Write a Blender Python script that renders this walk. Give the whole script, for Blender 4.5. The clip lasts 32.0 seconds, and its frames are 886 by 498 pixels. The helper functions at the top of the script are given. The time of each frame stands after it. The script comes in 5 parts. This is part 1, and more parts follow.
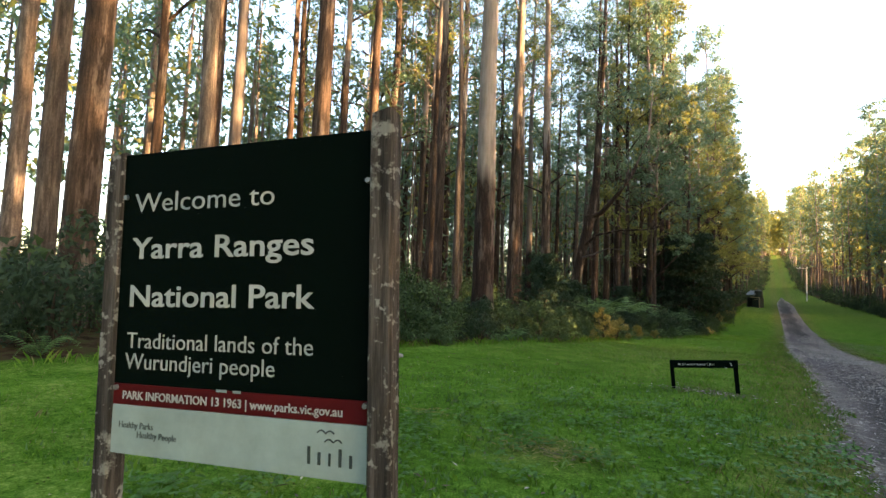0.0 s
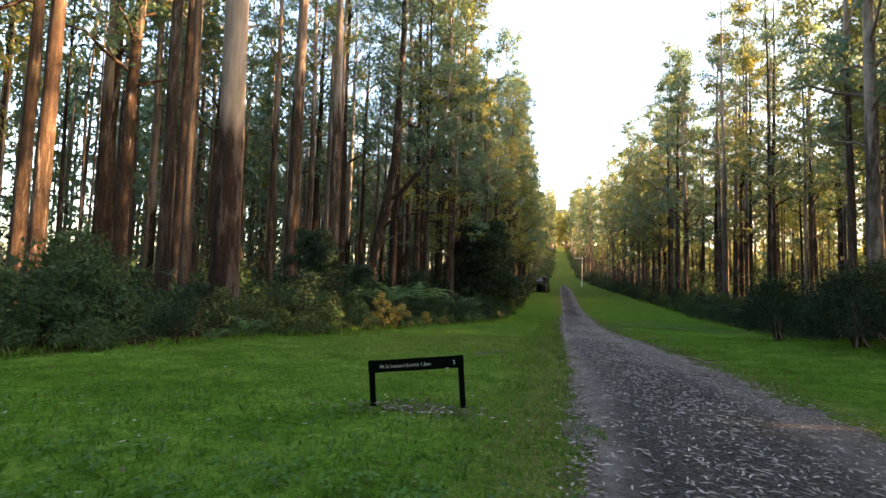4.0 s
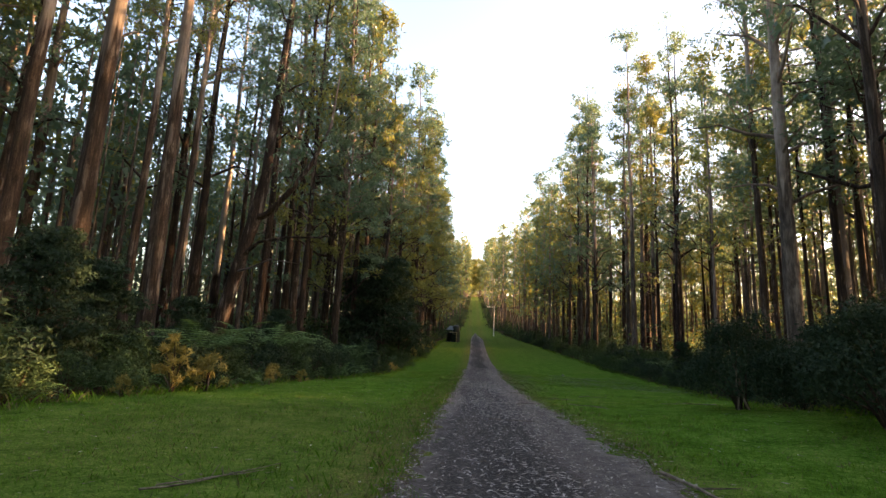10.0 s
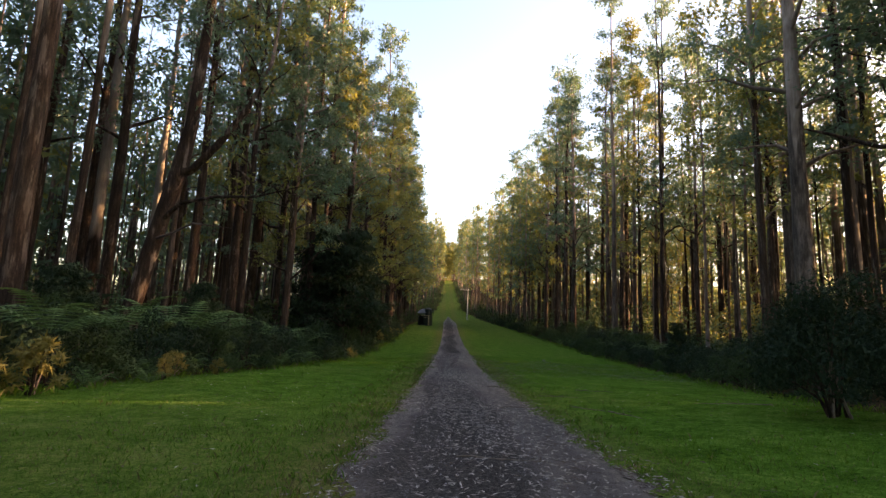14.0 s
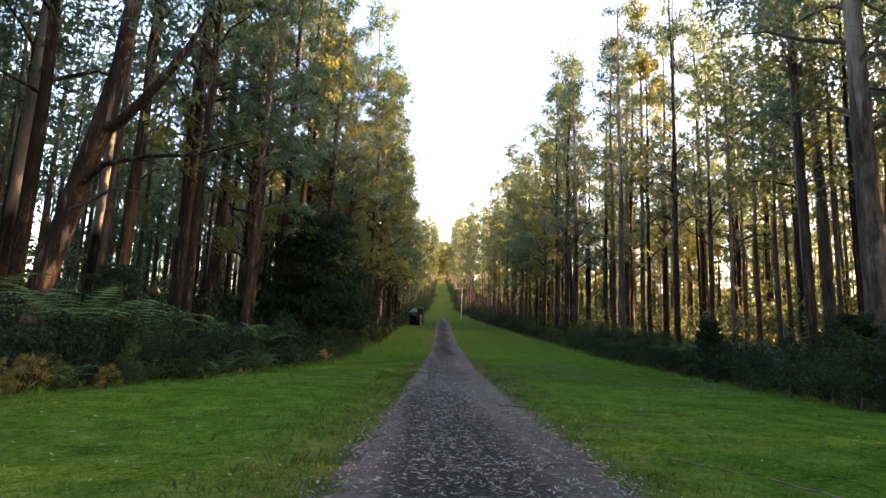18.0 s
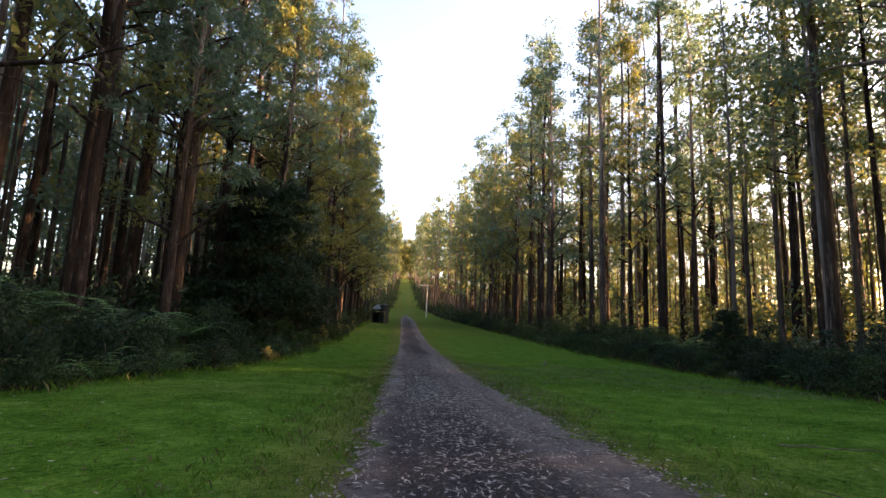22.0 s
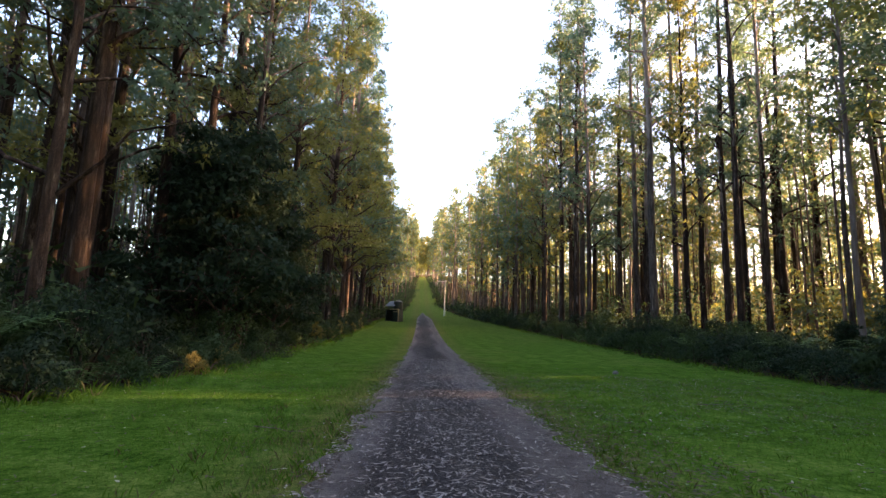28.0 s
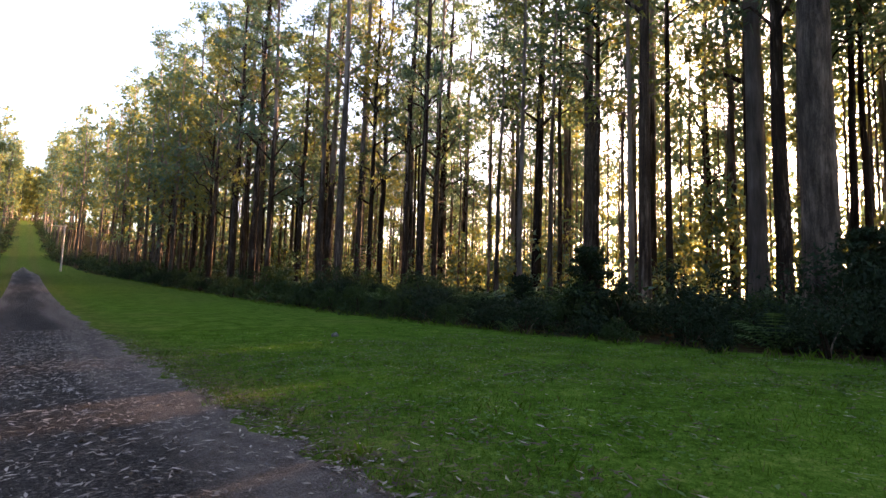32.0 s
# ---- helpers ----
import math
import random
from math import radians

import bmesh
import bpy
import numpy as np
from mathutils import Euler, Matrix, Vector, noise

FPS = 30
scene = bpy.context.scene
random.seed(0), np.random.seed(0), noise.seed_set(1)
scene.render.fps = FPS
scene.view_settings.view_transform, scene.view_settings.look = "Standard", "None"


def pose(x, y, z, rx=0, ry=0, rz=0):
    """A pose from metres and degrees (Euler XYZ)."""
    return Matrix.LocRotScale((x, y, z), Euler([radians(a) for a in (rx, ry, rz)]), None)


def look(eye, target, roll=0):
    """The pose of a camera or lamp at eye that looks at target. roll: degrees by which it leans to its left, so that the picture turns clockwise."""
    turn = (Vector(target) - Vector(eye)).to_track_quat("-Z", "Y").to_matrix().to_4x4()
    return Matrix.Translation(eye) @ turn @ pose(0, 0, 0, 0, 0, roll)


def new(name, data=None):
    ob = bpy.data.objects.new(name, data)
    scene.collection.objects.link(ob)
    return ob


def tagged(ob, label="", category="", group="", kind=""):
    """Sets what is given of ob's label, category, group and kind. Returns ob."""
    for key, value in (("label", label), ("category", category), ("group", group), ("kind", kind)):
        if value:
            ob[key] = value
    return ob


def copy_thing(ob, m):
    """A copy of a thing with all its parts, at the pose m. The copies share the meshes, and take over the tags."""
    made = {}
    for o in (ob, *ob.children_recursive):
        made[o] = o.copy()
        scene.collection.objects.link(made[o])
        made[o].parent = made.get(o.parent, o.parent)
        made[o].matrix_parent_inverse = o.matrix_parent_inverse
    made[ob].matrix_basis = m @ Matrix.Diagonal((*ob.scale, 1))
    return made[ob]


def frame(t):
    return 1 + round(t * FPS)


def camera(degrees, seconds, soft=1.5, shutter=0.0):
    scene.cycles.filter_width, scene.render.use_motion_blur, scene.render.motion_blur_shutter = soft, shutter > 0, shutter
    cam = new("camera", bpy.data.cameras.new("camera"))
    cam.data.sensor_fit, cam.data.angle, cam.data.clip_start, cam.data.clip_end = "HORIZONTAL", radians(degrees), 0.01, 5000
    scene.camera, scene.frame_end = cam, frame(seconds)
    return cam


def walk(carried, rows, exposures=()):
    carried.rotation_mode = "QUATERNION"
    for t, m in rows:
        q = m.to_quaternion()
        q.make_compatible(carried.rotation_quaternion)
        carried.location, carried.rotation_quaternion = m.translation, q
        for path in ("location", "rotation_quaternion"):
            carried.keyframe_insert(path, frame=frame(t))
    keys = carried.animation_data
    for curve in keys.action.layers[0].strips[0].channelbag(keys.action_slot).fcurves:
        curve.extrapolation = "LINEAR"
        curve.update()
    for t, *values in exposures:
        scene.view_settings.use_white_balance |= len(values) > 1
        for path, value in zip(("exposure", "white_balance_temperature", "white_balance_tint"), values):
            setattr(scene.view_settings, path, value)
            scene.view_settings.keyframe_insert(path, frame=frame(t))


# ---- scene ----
cam = camera(84.6, 32.0)
PATH = [
    (0, (-0.072, -0.095, 1.468), (-1.164, 1.574, 1.614), 2.2),
    (0.5, (-0.018, 0.545, 1.365), (-1.034, 2.261, 1.505), 2.0),
    (1, (0.006, 1.138, 1.324), (-0.871, 2.928, 1.48), 1.9),
    (2, (0.219, 2.22, 1.329), (-0.433, 4.102, 1.508), 1.8),
    (3, (0.379, 3.461, 1.255), (-0.121, 5.393, 1.386), 2.0),
    (3.5, (0.485, 4.193, 1.198), (0.043, 6.139, 1.325), 1.4),
    (5.5, (1.002, 6.681, 1.099), (0.6, 8.633, 1.275), 2.2),
    (6, (1.175, 7.355, 1.117), (0.839, 9.318, 1.301), 2.2),
    (7, (1.547, 8.562, 1.107), (1.308, 10.534, 1.339), 2.3),
    (8, (1.776, 9.843, 1.049), (1.589, 11.811, 1.351), 2.4),
    (9, (1.885, 11.111, 1.013), (1.762, 13.075, 1.371), 2.4),
    (10, (1.699, 12.479, 0.906), (1.596, 14.447, 1.248), 2.5),
    (11, (1.58, 13.84, 0.821), (1.501, 15.805, 1.19), 2.5),
    (12, (1.482, 15.246, 0.819), (1.383, 17.206, 1.207), 2.4),
    (13, (1.773, 16.66, 0.813), (1.745, 18.621, 1.202), 2.2),
    (14, (2.014, 17.905, 0.686), (2.019, 19.884, 0.97), 2.3),
    (14.5, (2.077, 18.521, 0.644), (2.099, 20.505, 0.89), 2.1),
    (16.5, (2.294, 21.424, 0.395), (2.356, 23.407, 0.648), 2.3),
    (17, (2.279, 22.162, 0.392), (2.319, 24.144, 0.662), 2.4),
    (18, (2.137, 23.627, 0.359), (2.169, 25.606, 0.649), 2.3),
    (19, (2.008, 25.046, 0.327), (2.109, 27.018, 0.644), 2.4),
    (20, (1.845, 26.622, 0.124), (1.997, 28.593, 0.425), 2.4),
    (21, (1.71, 28.114, -0.039), (1.865, 30.087, 0.255), 2.3),
    (22, (1.601, 29.359, -0.152), (1.786, 31.328, 0.143), 2.3),
    (23, (1.663, 30.813, -0.257), (1.83, 32.786, 0.023), 2.3),
    (24, (1.87, 32.278, -0.206), (2.01, 34.251, 0.087), 2.3),
    (25, (2.051, 33.772, -0.274), (2.127, 35.746, 0.041), 2.3),
    (25.5, (2.098, 34.495, -0.299), (2.145, 36.473, -0.008), 2.2),
    (27.5, (2.333, 37.533, -0.459), (2.375, 39.515, -0.192), 1.9),
    (28, (2.336, 38.254, -0.475), (2.448, 40.23, -0.184), 1.9),
    (28.5, (2.349, 38.937, -0.497), (2.583, 40.901, -0.199), 1.9),
    (29, (2.391, 39.664, -0.529), (2.732, 41.613, -0.238), 1.9),
    (29.5, (2.382, 40.353, -0.563), (2.853, 42.274, -0.269), 1.8),
    (30, (2.378, 41.058, -0.552), (2.965, 42.949, -0.273), 1.8),
    (30.5, (2.402, 41.789, -0.618), (3.131, 43.634, -0.364), 1.8),
    (31, (2.461, 42.534, -0.678), (3.359, 44.307, -0.456), 1.8),
    (31.5, (2.623, 43.314, -0.744), (3.739, 44.961, -0.538), 1.6),
    (32, (2.677, 44.049, -0.831), (4.002, 45.537, -0.66), 1.7),
]
walk(cam, [(t, look(eye, target, roll)) for t, eye, target, roll in PATH], [(0, 3.64, 6900, 17), (1, 3.76, 6900, 18), (3, 3.44, 6900, 20), (6, 3.46, 6850, 20), (10, 3.08, 7150, 23), (14, 2.84, 7050, 26), (17, 3.32, 6720, 26), (20, 3.16, 6600, 28), (23, 3.0, 6500, 29), (25, 3.1, 6480, 29), (28, 3.32, 6430, 29), (31, 3.22, 6480, 29), (32, 3.14, 6550, 30)])

# ---- light: a low evening sun beyond the trees, and its sky ----
SUN_AZ, SUN_EL = 82.0, 7.9
world = bpy.data.worlds.new("evening_sky")
scene.world = world
world.use_nodes = True
wn = world.node_tree.nodes
sky = wn.new("ShaderNodeTexSky")
sky.sky_type, sky.sun_disc = "NISHITA", False
sky.sun_elevation, sky.sun_rotation = radians(SUN_EL), radians(SUN_AZ)
sky.altitude, sky.air_density, sky.dust_density, sky.ozone_density = 700, 1.0, 5.0, 1.0
wn["Background"].inputs["Strength"].default_value = 0.15
world.node_tree.links.new(sky.outputs[0], wn["Background"].inputs["Color"])
sun = new("sun", bpy.data.lights.new("sun", "SUN"))
sun.data.energy, sun.data.angle, sun.data.color = 5.0, radians(0.5), (1.0, 0.62, 0.30)
_sd = Vector((math.sin(radians(SUN_AZ)) * math.cos(radians(SUN_EL)), math.cos(radians(SUN_AZ)) * math.cos(radians(SUN_EL)), math.sin(radians(SUN_EL))))
sun.matrix_world = look(_sd * 200, (0, 0, 0))

# ---- materials ----


class Nodes:
    """A small wrapper for building a node material."""

    def __init__(self, name):
        self.mat = bpy.data.materials.new(name)
        self.mat.use_nodes = True
        self.tree = self.mat.node_tree
        self.bsdf = self.tree.nodes["Principled BSDF"]
        self.out = self.tree.nodes["Material Output"]
        self.tc = self.tree.nodes.new("ShaderNodeTexCoord")

    def node(self, kind, **inputs):
        n = self.tree.nodes.new(kind)
        for k, v in inputs.items():
            self.put(n.inputs[k.replace("_", " ")], v)
        return n

    def put(self, socket, v):
        if isinstance(v, bpy.types.NodeSocket):
            self.tree.links.new(v, socket)
        else:
            socket.default_value = v

    def coords(self, scale, space="Object"):
        m = self.node("ShaderNodeMapping", Scale=scale)
        self.tree.links.new(self.tc.outputs[space], m.inputs["Vector"])
        return m.outputs[0]

    def noise(self, scale, vec=None, detail=4.0, rough=0.55, space="Object"):
        n = self.node("ShaderNodeTexNoise", Scale=scale, Detail=detail, Roughness=rough)
        self.tree.links.new(vec or self.tc.outputs[space], n.inputs["Vector"])
        return n.outputs["Fac"]

    def ramp(self, fac, *stops):
        n = self.tree.nodes.new("ShaderNodeValToRGB")
        el = n.color_ramp.elements
        while len(el) < len(stops):
            el.new(0.5)
        for e, (p, c) in zip(el, stops):
            e.position, e.color = p, (*c, 1) if len(c) == 3 else c
        self.tree.links.new(fac, n.inputs["Fac"])
        return n.outputs["Color"]

    def mix(self, fac, a, b, mode="MIX"):
        n = self.tree.nodes.new("ShaderNodeMix")
        n.data_type, n.blend_type = "RGBA", mode
        for s, v in ((n.inputs[0], fac), (n.inputs[6], a), (n.inputs[7], b)):
            self.put(s, (*v, 1) if isinstance(v, tuple) and len(v) == 3 else v)
        return n.outputs[2]

    def math(self, op, a, b=0.0, clamp=False):
        n = self.tree.nodes.new("ShaderNodeMath")
        n.operation, n.use_clamp = op, clamp
        self.put(n.inputs[0], a), self.put(n.inputs[1], b)
        return n.outputs[0]

    def bump(self, height, strength=0.5, dist=0.02):
        n = self.node("ShaderNodeBump", Strength=strength, Distance=dist)
        self.tree.links.new(height, n.inputs["Height"])
        self.tree.links.new(n.outputs[0], self.bsdf.inputs["Normal"])

    def done(self, color=None, rough=0.8, metal=0.0, spec=0.3):
        if color is not None:
            self.put(self.bsdf.inputs["Base Color"], (*color, 1) if isinstance(color, tuple) and len(color) == 3 else color)
        self.put(self.bsdf.inputs["Roughness"], rough)
        self.bsdf.inputs["Metallic"].default_value = metal
        self.bsdf.inputs["Specular IOR Level"].default_value = spec
        return self.mat


def leaf_material(name, dark, mid, light, trans=0.4, glow=(0.30, 0.30, 0.03), rough=0.5, spec=0.3):
    """Leaves: varied from leaf to leaf and clump to clump, and letting light through."""
    n = Nodes(name)
    geo = n.tree.nodes.new("ShaderNodeNewGeometry")
    info = n.tree.nodes.new("ShaderNodeObjectInfo")
    a = n.noise(0.45, detail=2.0)
    v = n.math("ADD", n.math("MULTIPLY", geo.outputs["Random Per Island"], 0.55), n.math("MULTIPLY", a, 0.45))
    v = n.math("ADD", v, n.math("MULTIPLY", n.math("SUBTRACT", info.outputs["Random"], 0.5), 0.22), True)
    col = n.ramp(v, (0.1, dark), (0.5, mid), (0.9, light))
    n.done(col, rough, spec=spec)
    tr = n.node("ShaderNodeBsdfTranslucent", Color=n.mix(0.5, col, glow))
    m = n.node("ShaderNodeMixShader", Fac=trans)
    n.tree.links.new(n.bsdf.outputs[0], m.inputs[1])
    n.tree.links.new(tr.outputs[0], m.inputs[2])
    n.tree.links.new(m.outputs[0], n.out.inputs["Surface"])
    return n.mat


def bark_material(name, rough_top, blend, brown=((0.014, 0.010, 0.008), (0.044, 0.031, 0.023), (0.115, 0.085, 0.064)), pale=((0.10, 0.078, 0.062), (0.21, 0.175, 0.145), (0.33, 0.29, 0.25)), strips=0.8):
    """Fibrous brown bark low on the trunk, shed in strips to smooth pale bark above rough_top metres."""
    n = Nodes(name)
    fib = n.noise(2.6, n.coords((3.6, 3.6, 0.34)), 6.0, 0.68)
    flake = n.noise(1.0, n.coords((2.4, 2.4, 0.5)), 6.0, 0.7)
    fine = n.noise(14.0, n.coords((4, 4, 1.2)), 4.0, 0.65)
    blot = n.noise(1.3, n.coords((1, 1, 0.35)), 3.0)
    mixed = n.math("ADD", n.math("MULTIPLY", fib, 0.4), n.math("ADD", n.math("MULTIPLY", fine, 0.25), n.math("MULTIPLY", flake, 0.35)))
    b = n.ramp(mixed, (0.40, brown[0]), (0.5, brown[1]), (0.61, brown[2]))
    p = n.ramp(n.math("ADD", n.math("MULTIPLY", fib, 0.4), n.math("MULTIPLY", blot, 0.6)), (0.36, pale[0]), (0.5, pale[1]), (0.62, pale[2]))
    sep = n.node("ShaderNodeSeparateXYZ")
    n.tree.links.new(n.tc.outputs["Object"], sep.inputs[0])
    info = n.tree.nodes.new("ShaderNodeObjectInfo")
    streak = n.noise(1.0, n.coords((2.6, 2.6, 0.06)), 3.0)
    z = n.math("ADD", sep.outputs["Z"], n.math("MULTIPLY", n.math("SUBTRACT", streak, 0.5), blend * 2.2))
    z = n.math("SUBTRACT", z, n.math("MULTIPLY", info.outputs["Random"], blend))
    f = n.node("ShaderNodeMapRange", Value=z)
    for k, val in (("From Min", rough_top - 0.5), ("From Max", rough_top + 0.5)):
        f.inputs[k].default_value = val
    strip = n.ramp(n.math("ADD", n.math("MULTIPLY", flake, 0.6), n.math("MULTIPLY", n.noise(1.0, n.coords((2.8, 2.8, 0.14)), 4.0, 0.6), 0.4)), (0.53, (0, 0, 0)), (0.58, (strips,) * 3))
    b = n.mix(strip, b, p)
    moss = n.ramp(n.noise(0.8, n.coords((1, 1, 0.4)), 4.0, 0.6), (0.56, (0, 0, 0)), (0.7, (0.5, 0.5, 0.5)))
    b = n.mix(moss, b, (0.05, 0.055, 0.035))
    col = n.mix(f.outputs[0], b, p)
    tone = n.ramp(info.outputs["Random"], (0.0, (0.5, 0.48, 0.46)), (1.0, (1.05, 1.0, 0.95)))
    col = n.mix(1.0, col, tone, "MULTIPLY")
    n.bump(n.math("ADD", n.math("ADD", fib, flake), n.math("MULTIPLY", fine, 0.5)), 0.6, 0.05)
    return n.done(col, 0.88, spec=0.15)


def grass_ground():
    """Mown grass seen from standing height: blades, clumps, moss, dry scraps and bare spots."""
    n = Nodes("grass_ground")
    big = n.noise(0.16, detail=3.0)
    mid = n.noise(1.3, detail=4.0)
    clump = n.noise(9.0, detail=3.0, rough=0.6)
    warp = n.node("ShaderNodeTexNoise", Scale=34.0, Detail=4.0, Roughness=0.75, Distortion=1.6)
    n.tree.links.new(n.coords((1.0, 0.9, 1.0)), warp.inputs["Vector"])
    fine = warp.outputs["Fac"]
    v = n.math("ADD", n.math("MULTIPLY", n.math("ADD", mid, clump), 0.25), n.math("MULTIPLY", fine, 0.5))
    g = n.ramp(v, (0.39, (0.010, 0.028, 0.005)), (0.46, (0.040, 0.098, 0.011)), (0.54, (0.076, 0.160, 0.019)), (0.63, (0.18, 0.275, 0.055)))
    dry = n.ramp(fine, (0.40, (0.05, 0.050, 0.014)), (0.60, (0.20, 0.175, 0.065)))
    patch = n.ramp(n.math("ADD", n.math("MULTIPLY", big, 0.4), n.math("ADD", n.math("MULTIPLY", mid, 0.3), n.math("MULTIPLY", clump, 0.3))), (0.51, (0, 0, 0)), (0.62, (0.28, 0.28, 0.28)))
    c = n.mix(patch, g, dry)
    att = n.tree.nodes.new("ShaderNodeAttribute")
    att.attribute_name = "worn"
    worn = n.math("MULTIPLY", att.outputs["Fac"], n.ramp(n.math("ADD", n.math("MULTIPLY", clump, 0.6), n.math("MULTIPLY", mid, 0.4)), (0.38, (0.25,) * 3), (0.6, (1.0,) * 3)), True)
    c = n.mix(worn, c, dry)
    # dead leaf scraps among the blades
    vor = n.node("ShaderNodeTexVoronoi", Scale=15.0, Randomness=1.0)
    n.tree.links.new(n.coords((1.0, 1.6, 1.0)), vor.inputs["Vector"])
    sep = n.node("ShaderNodeSeparateColor")
    n.tree.links.new(vor.outputs["Color"], sep.inputs[0])
    spot = n.math("MULTIPLY", n.math("LESS_THAN", vor.outputs["Distance"], 0.24), n.math("GREATER_THAN", n.math("ADD", sep.outputs[0], n.math("MULTIPLY", mid, 0.5)), 1.02))
    c = n.mix(n.math("MULTIPLY", spot, 0.75), c, n.ramp(sep.outputs[1], (0.2, (0.02, 0.015, 0.008)), (0.7, (0.07, 0.055, 0.03)), (0.95, (0.25, 0.22, 0.16))))
    # under the trees the grass gives way to bark, humus and moss
    v2 = n.noise(2.2, detail=6.0, rough=0.7)
    humus = n.ramp(v2, (0.35, (0.018, 0.013, 0.008)), (0.5, (0.05, 0.034, 0.02)), (0.65, (0.045, 0.06, 0.018)))
    wood = n.tree.nodes.new("ShaderNodeAttribute")
    wood.attribute_name = "woods"
    edge = n.math("ADD", wood.outputs["Fac"], n.math("MULTIPLY", n.math("SUBTRACT", n.math("ADD", n.math("MULTIPLY", mid, 0.5), n.math("MULTIPLY", clump, 0.5)), 0.5), 1.6))
    c = n.mix(n.ramp(edge, (0.40, (0, 0, 0)), (0.60, (1, 1, 1))), c, humus)
    n.bump(n.math("ADD", fine, n.math("MULTIPLY", clump, 0.7)), 0.5, 0.04)
    return n.done(c, 1.0, spec=0.0)


def gravel_road():
    n = Nodes("gravel_road")
    vor = n.node("ShaderNodeTexVoronoi", Scale=46.0)
    n.tree.links.new(n.tc.outputs["Object"], vor.inputs["Vector"])
    vor2 = n.node("ShaderNodeTexVoronoi", Scale=120.0)
    n.tree.links.new(n.tc.outputs["Object"], vor2.inputs["Vector"])
    sepc = n.node("ShaderNodeSeparateColor")
    n.tree.links.new(vor.outputs["Color"], sepc.inputs[0])
    grain = n.noise(70.0, detail=5.0, rough=0.7)
    big = n.noise(1.0, n.coords((0.9, 0.12, 1)), 4.0)
    stone = n.ramp(n.math("ADD", n.math("MULTIPLY", sepc.outputs[0], 0.5), n.math("MULTIPLY", grain, 0.5)), (0.25, (0.015, 0.0135, 0.0125)), (0.55, (0.039, 0.035, 0.032)), (0.85, (0.14, 0.126, 0.115)))
    tone = n.ramp(big, (0.35, (0.62, 0.60, 0.62)), (0.62, (1.15, 1.12, 1.12)))
    col = n.mix(1.0, stone, tone, "MULTIPLY")
    att = n.tree.nodes.new("ShaderNodeAttribute")
    att.attribute_name = "wear"
    dust = n.math("MULTIPLY", att.outputs["Fac"], n.ramp(n.noise(5.0, detail=5.0, rough=0.7), (0.35, (0.45,) * 3), (0.6, (1.0,) * 3)))
    col = n.mix(dust, col, n.mix(grain, (0.09, 0.077, 0.068), (0.33, 0.283, 0.255)))
    h = n.math("ADD", n.math("MULTIPLY", vor.outputs["Distance"], -1.0), n.math("MULTIPLY", vor2.outputs["Distance"], -0.5))
    n.bump(n.math("ADD", h, n.math("MULTIPLY", grain, 0.6)), 0.9, 0.02)
    return n.done(col, 0.9, spec=0.2)


def plain(name, color, rough=0.6, metal=0.0, spec=0.3, vary=0.25, scale=6.0, bump=0.2):
    n = Nodes(name)
    v = n.noise(scale, detail=5.0, rough=0.65)
    lo = tuple(c * (1 - vary) for c in color)
    hi = tuple(min(1.0, c * (1 + vary)) for c in color)
    if bump:
        n.bump(n.noise(scale * 9, detail=4.0), bump, 0.01)
    return n.done(n.ramp(v, (0.35, lo), (0.65, hi)), rough, metal, spec)


def post_wood():
    n = Nodes("weathered_post_wood")
    f = n.noise(3.0, n.coords((9, 9, 0.5)), 6.0, 0.7)
    lich = n.noise(6.5, detail=5.0, rough=0.7)
    c = n.ramp(f, (0.36, (0.009, 0.008, 0.007)), (0.5, (0.030, 0.026, 0.022)), (0.64, (0.075, 0.066, 0.057)))
    c = n.mix(n.ramp(lich, (0.57, (0, 0, 0)), (0.63, (0.8, 0.8, 0.8))), c, (0.16, 0.165, 0.145))
    c = n.mix(n.ramp(n.noise(22.0, detail=3.0), (0.60, (0, 0, 0)), (0.66, (0.6, 0.6, 0.6))), c, (0.24, 0.245, 0.22))
    n.bump(n.math("ADD", f, n.math("MULTIPLY", lich, 0.4)), 0.8, 0.02)
    return n.done(c, 0.9, spec=0.15)


M_GRASS, M_ROAD, M_POST = grass_ground(), gravel_road(), post_wood()
M_BARK = bark_material("messmate_bark", 13.0, 5.0, strips=0.55)
M_BARK_LOW = bark_material("mountain_ash_bark", 7.6, 0.8, brown=((0.009, 0.006, 0.005), (0.024, 0.015, 0.012), (0.070, 0.048, 0.038)), pale=((0.17, 0.15, 0.13), (0.28, 0.255, 0.225), (0.38, 0.35, 0.31)), strips=0.25)
M_BARK_PALE = bark_material("smooth_grey_bark", -6.0, 2.0, pale=((0.10, 0.085, 0.075), (0.19, 0.165, 0.145), (0.29, 0.26, 0.235)))
M_BARK_GREY = bark_material("grey_brown_bark", 11.0, 6.0, brown=((0.026, 0.021, 0.017), (0.080, 0.066, 0.055), (0.18, 0.155, 0.13)), strips=0.6)
M_BARK_DARK = bark_material("dark_stringy_bark", 60.0, 3.0, brown=((0.013, 0.009, 0.007), (0.038, 0.026, 0.019), (0.092, 0.065, 0.047)))
M_LEAF = leaf_material("gum_leaf", (0.022, 0.060, 0.042), (0.047, 0.112, 0.076), (0.102, 0.180, 0.115), 0.5, (0.20, 0.255, 0.085), 0.42, 0.45)
# golden copy of the gum leaf: low sunlight on crowns put into the colour
M_LEAF_SUNLIT = leaf_material("sunlit_gum_leaf", (0.060, 0.084, 0.027), (0.114, 0.142, 0.043), (0.188, 0.205, 0.068), 0.52, (0.32, 0.295, 0.05))
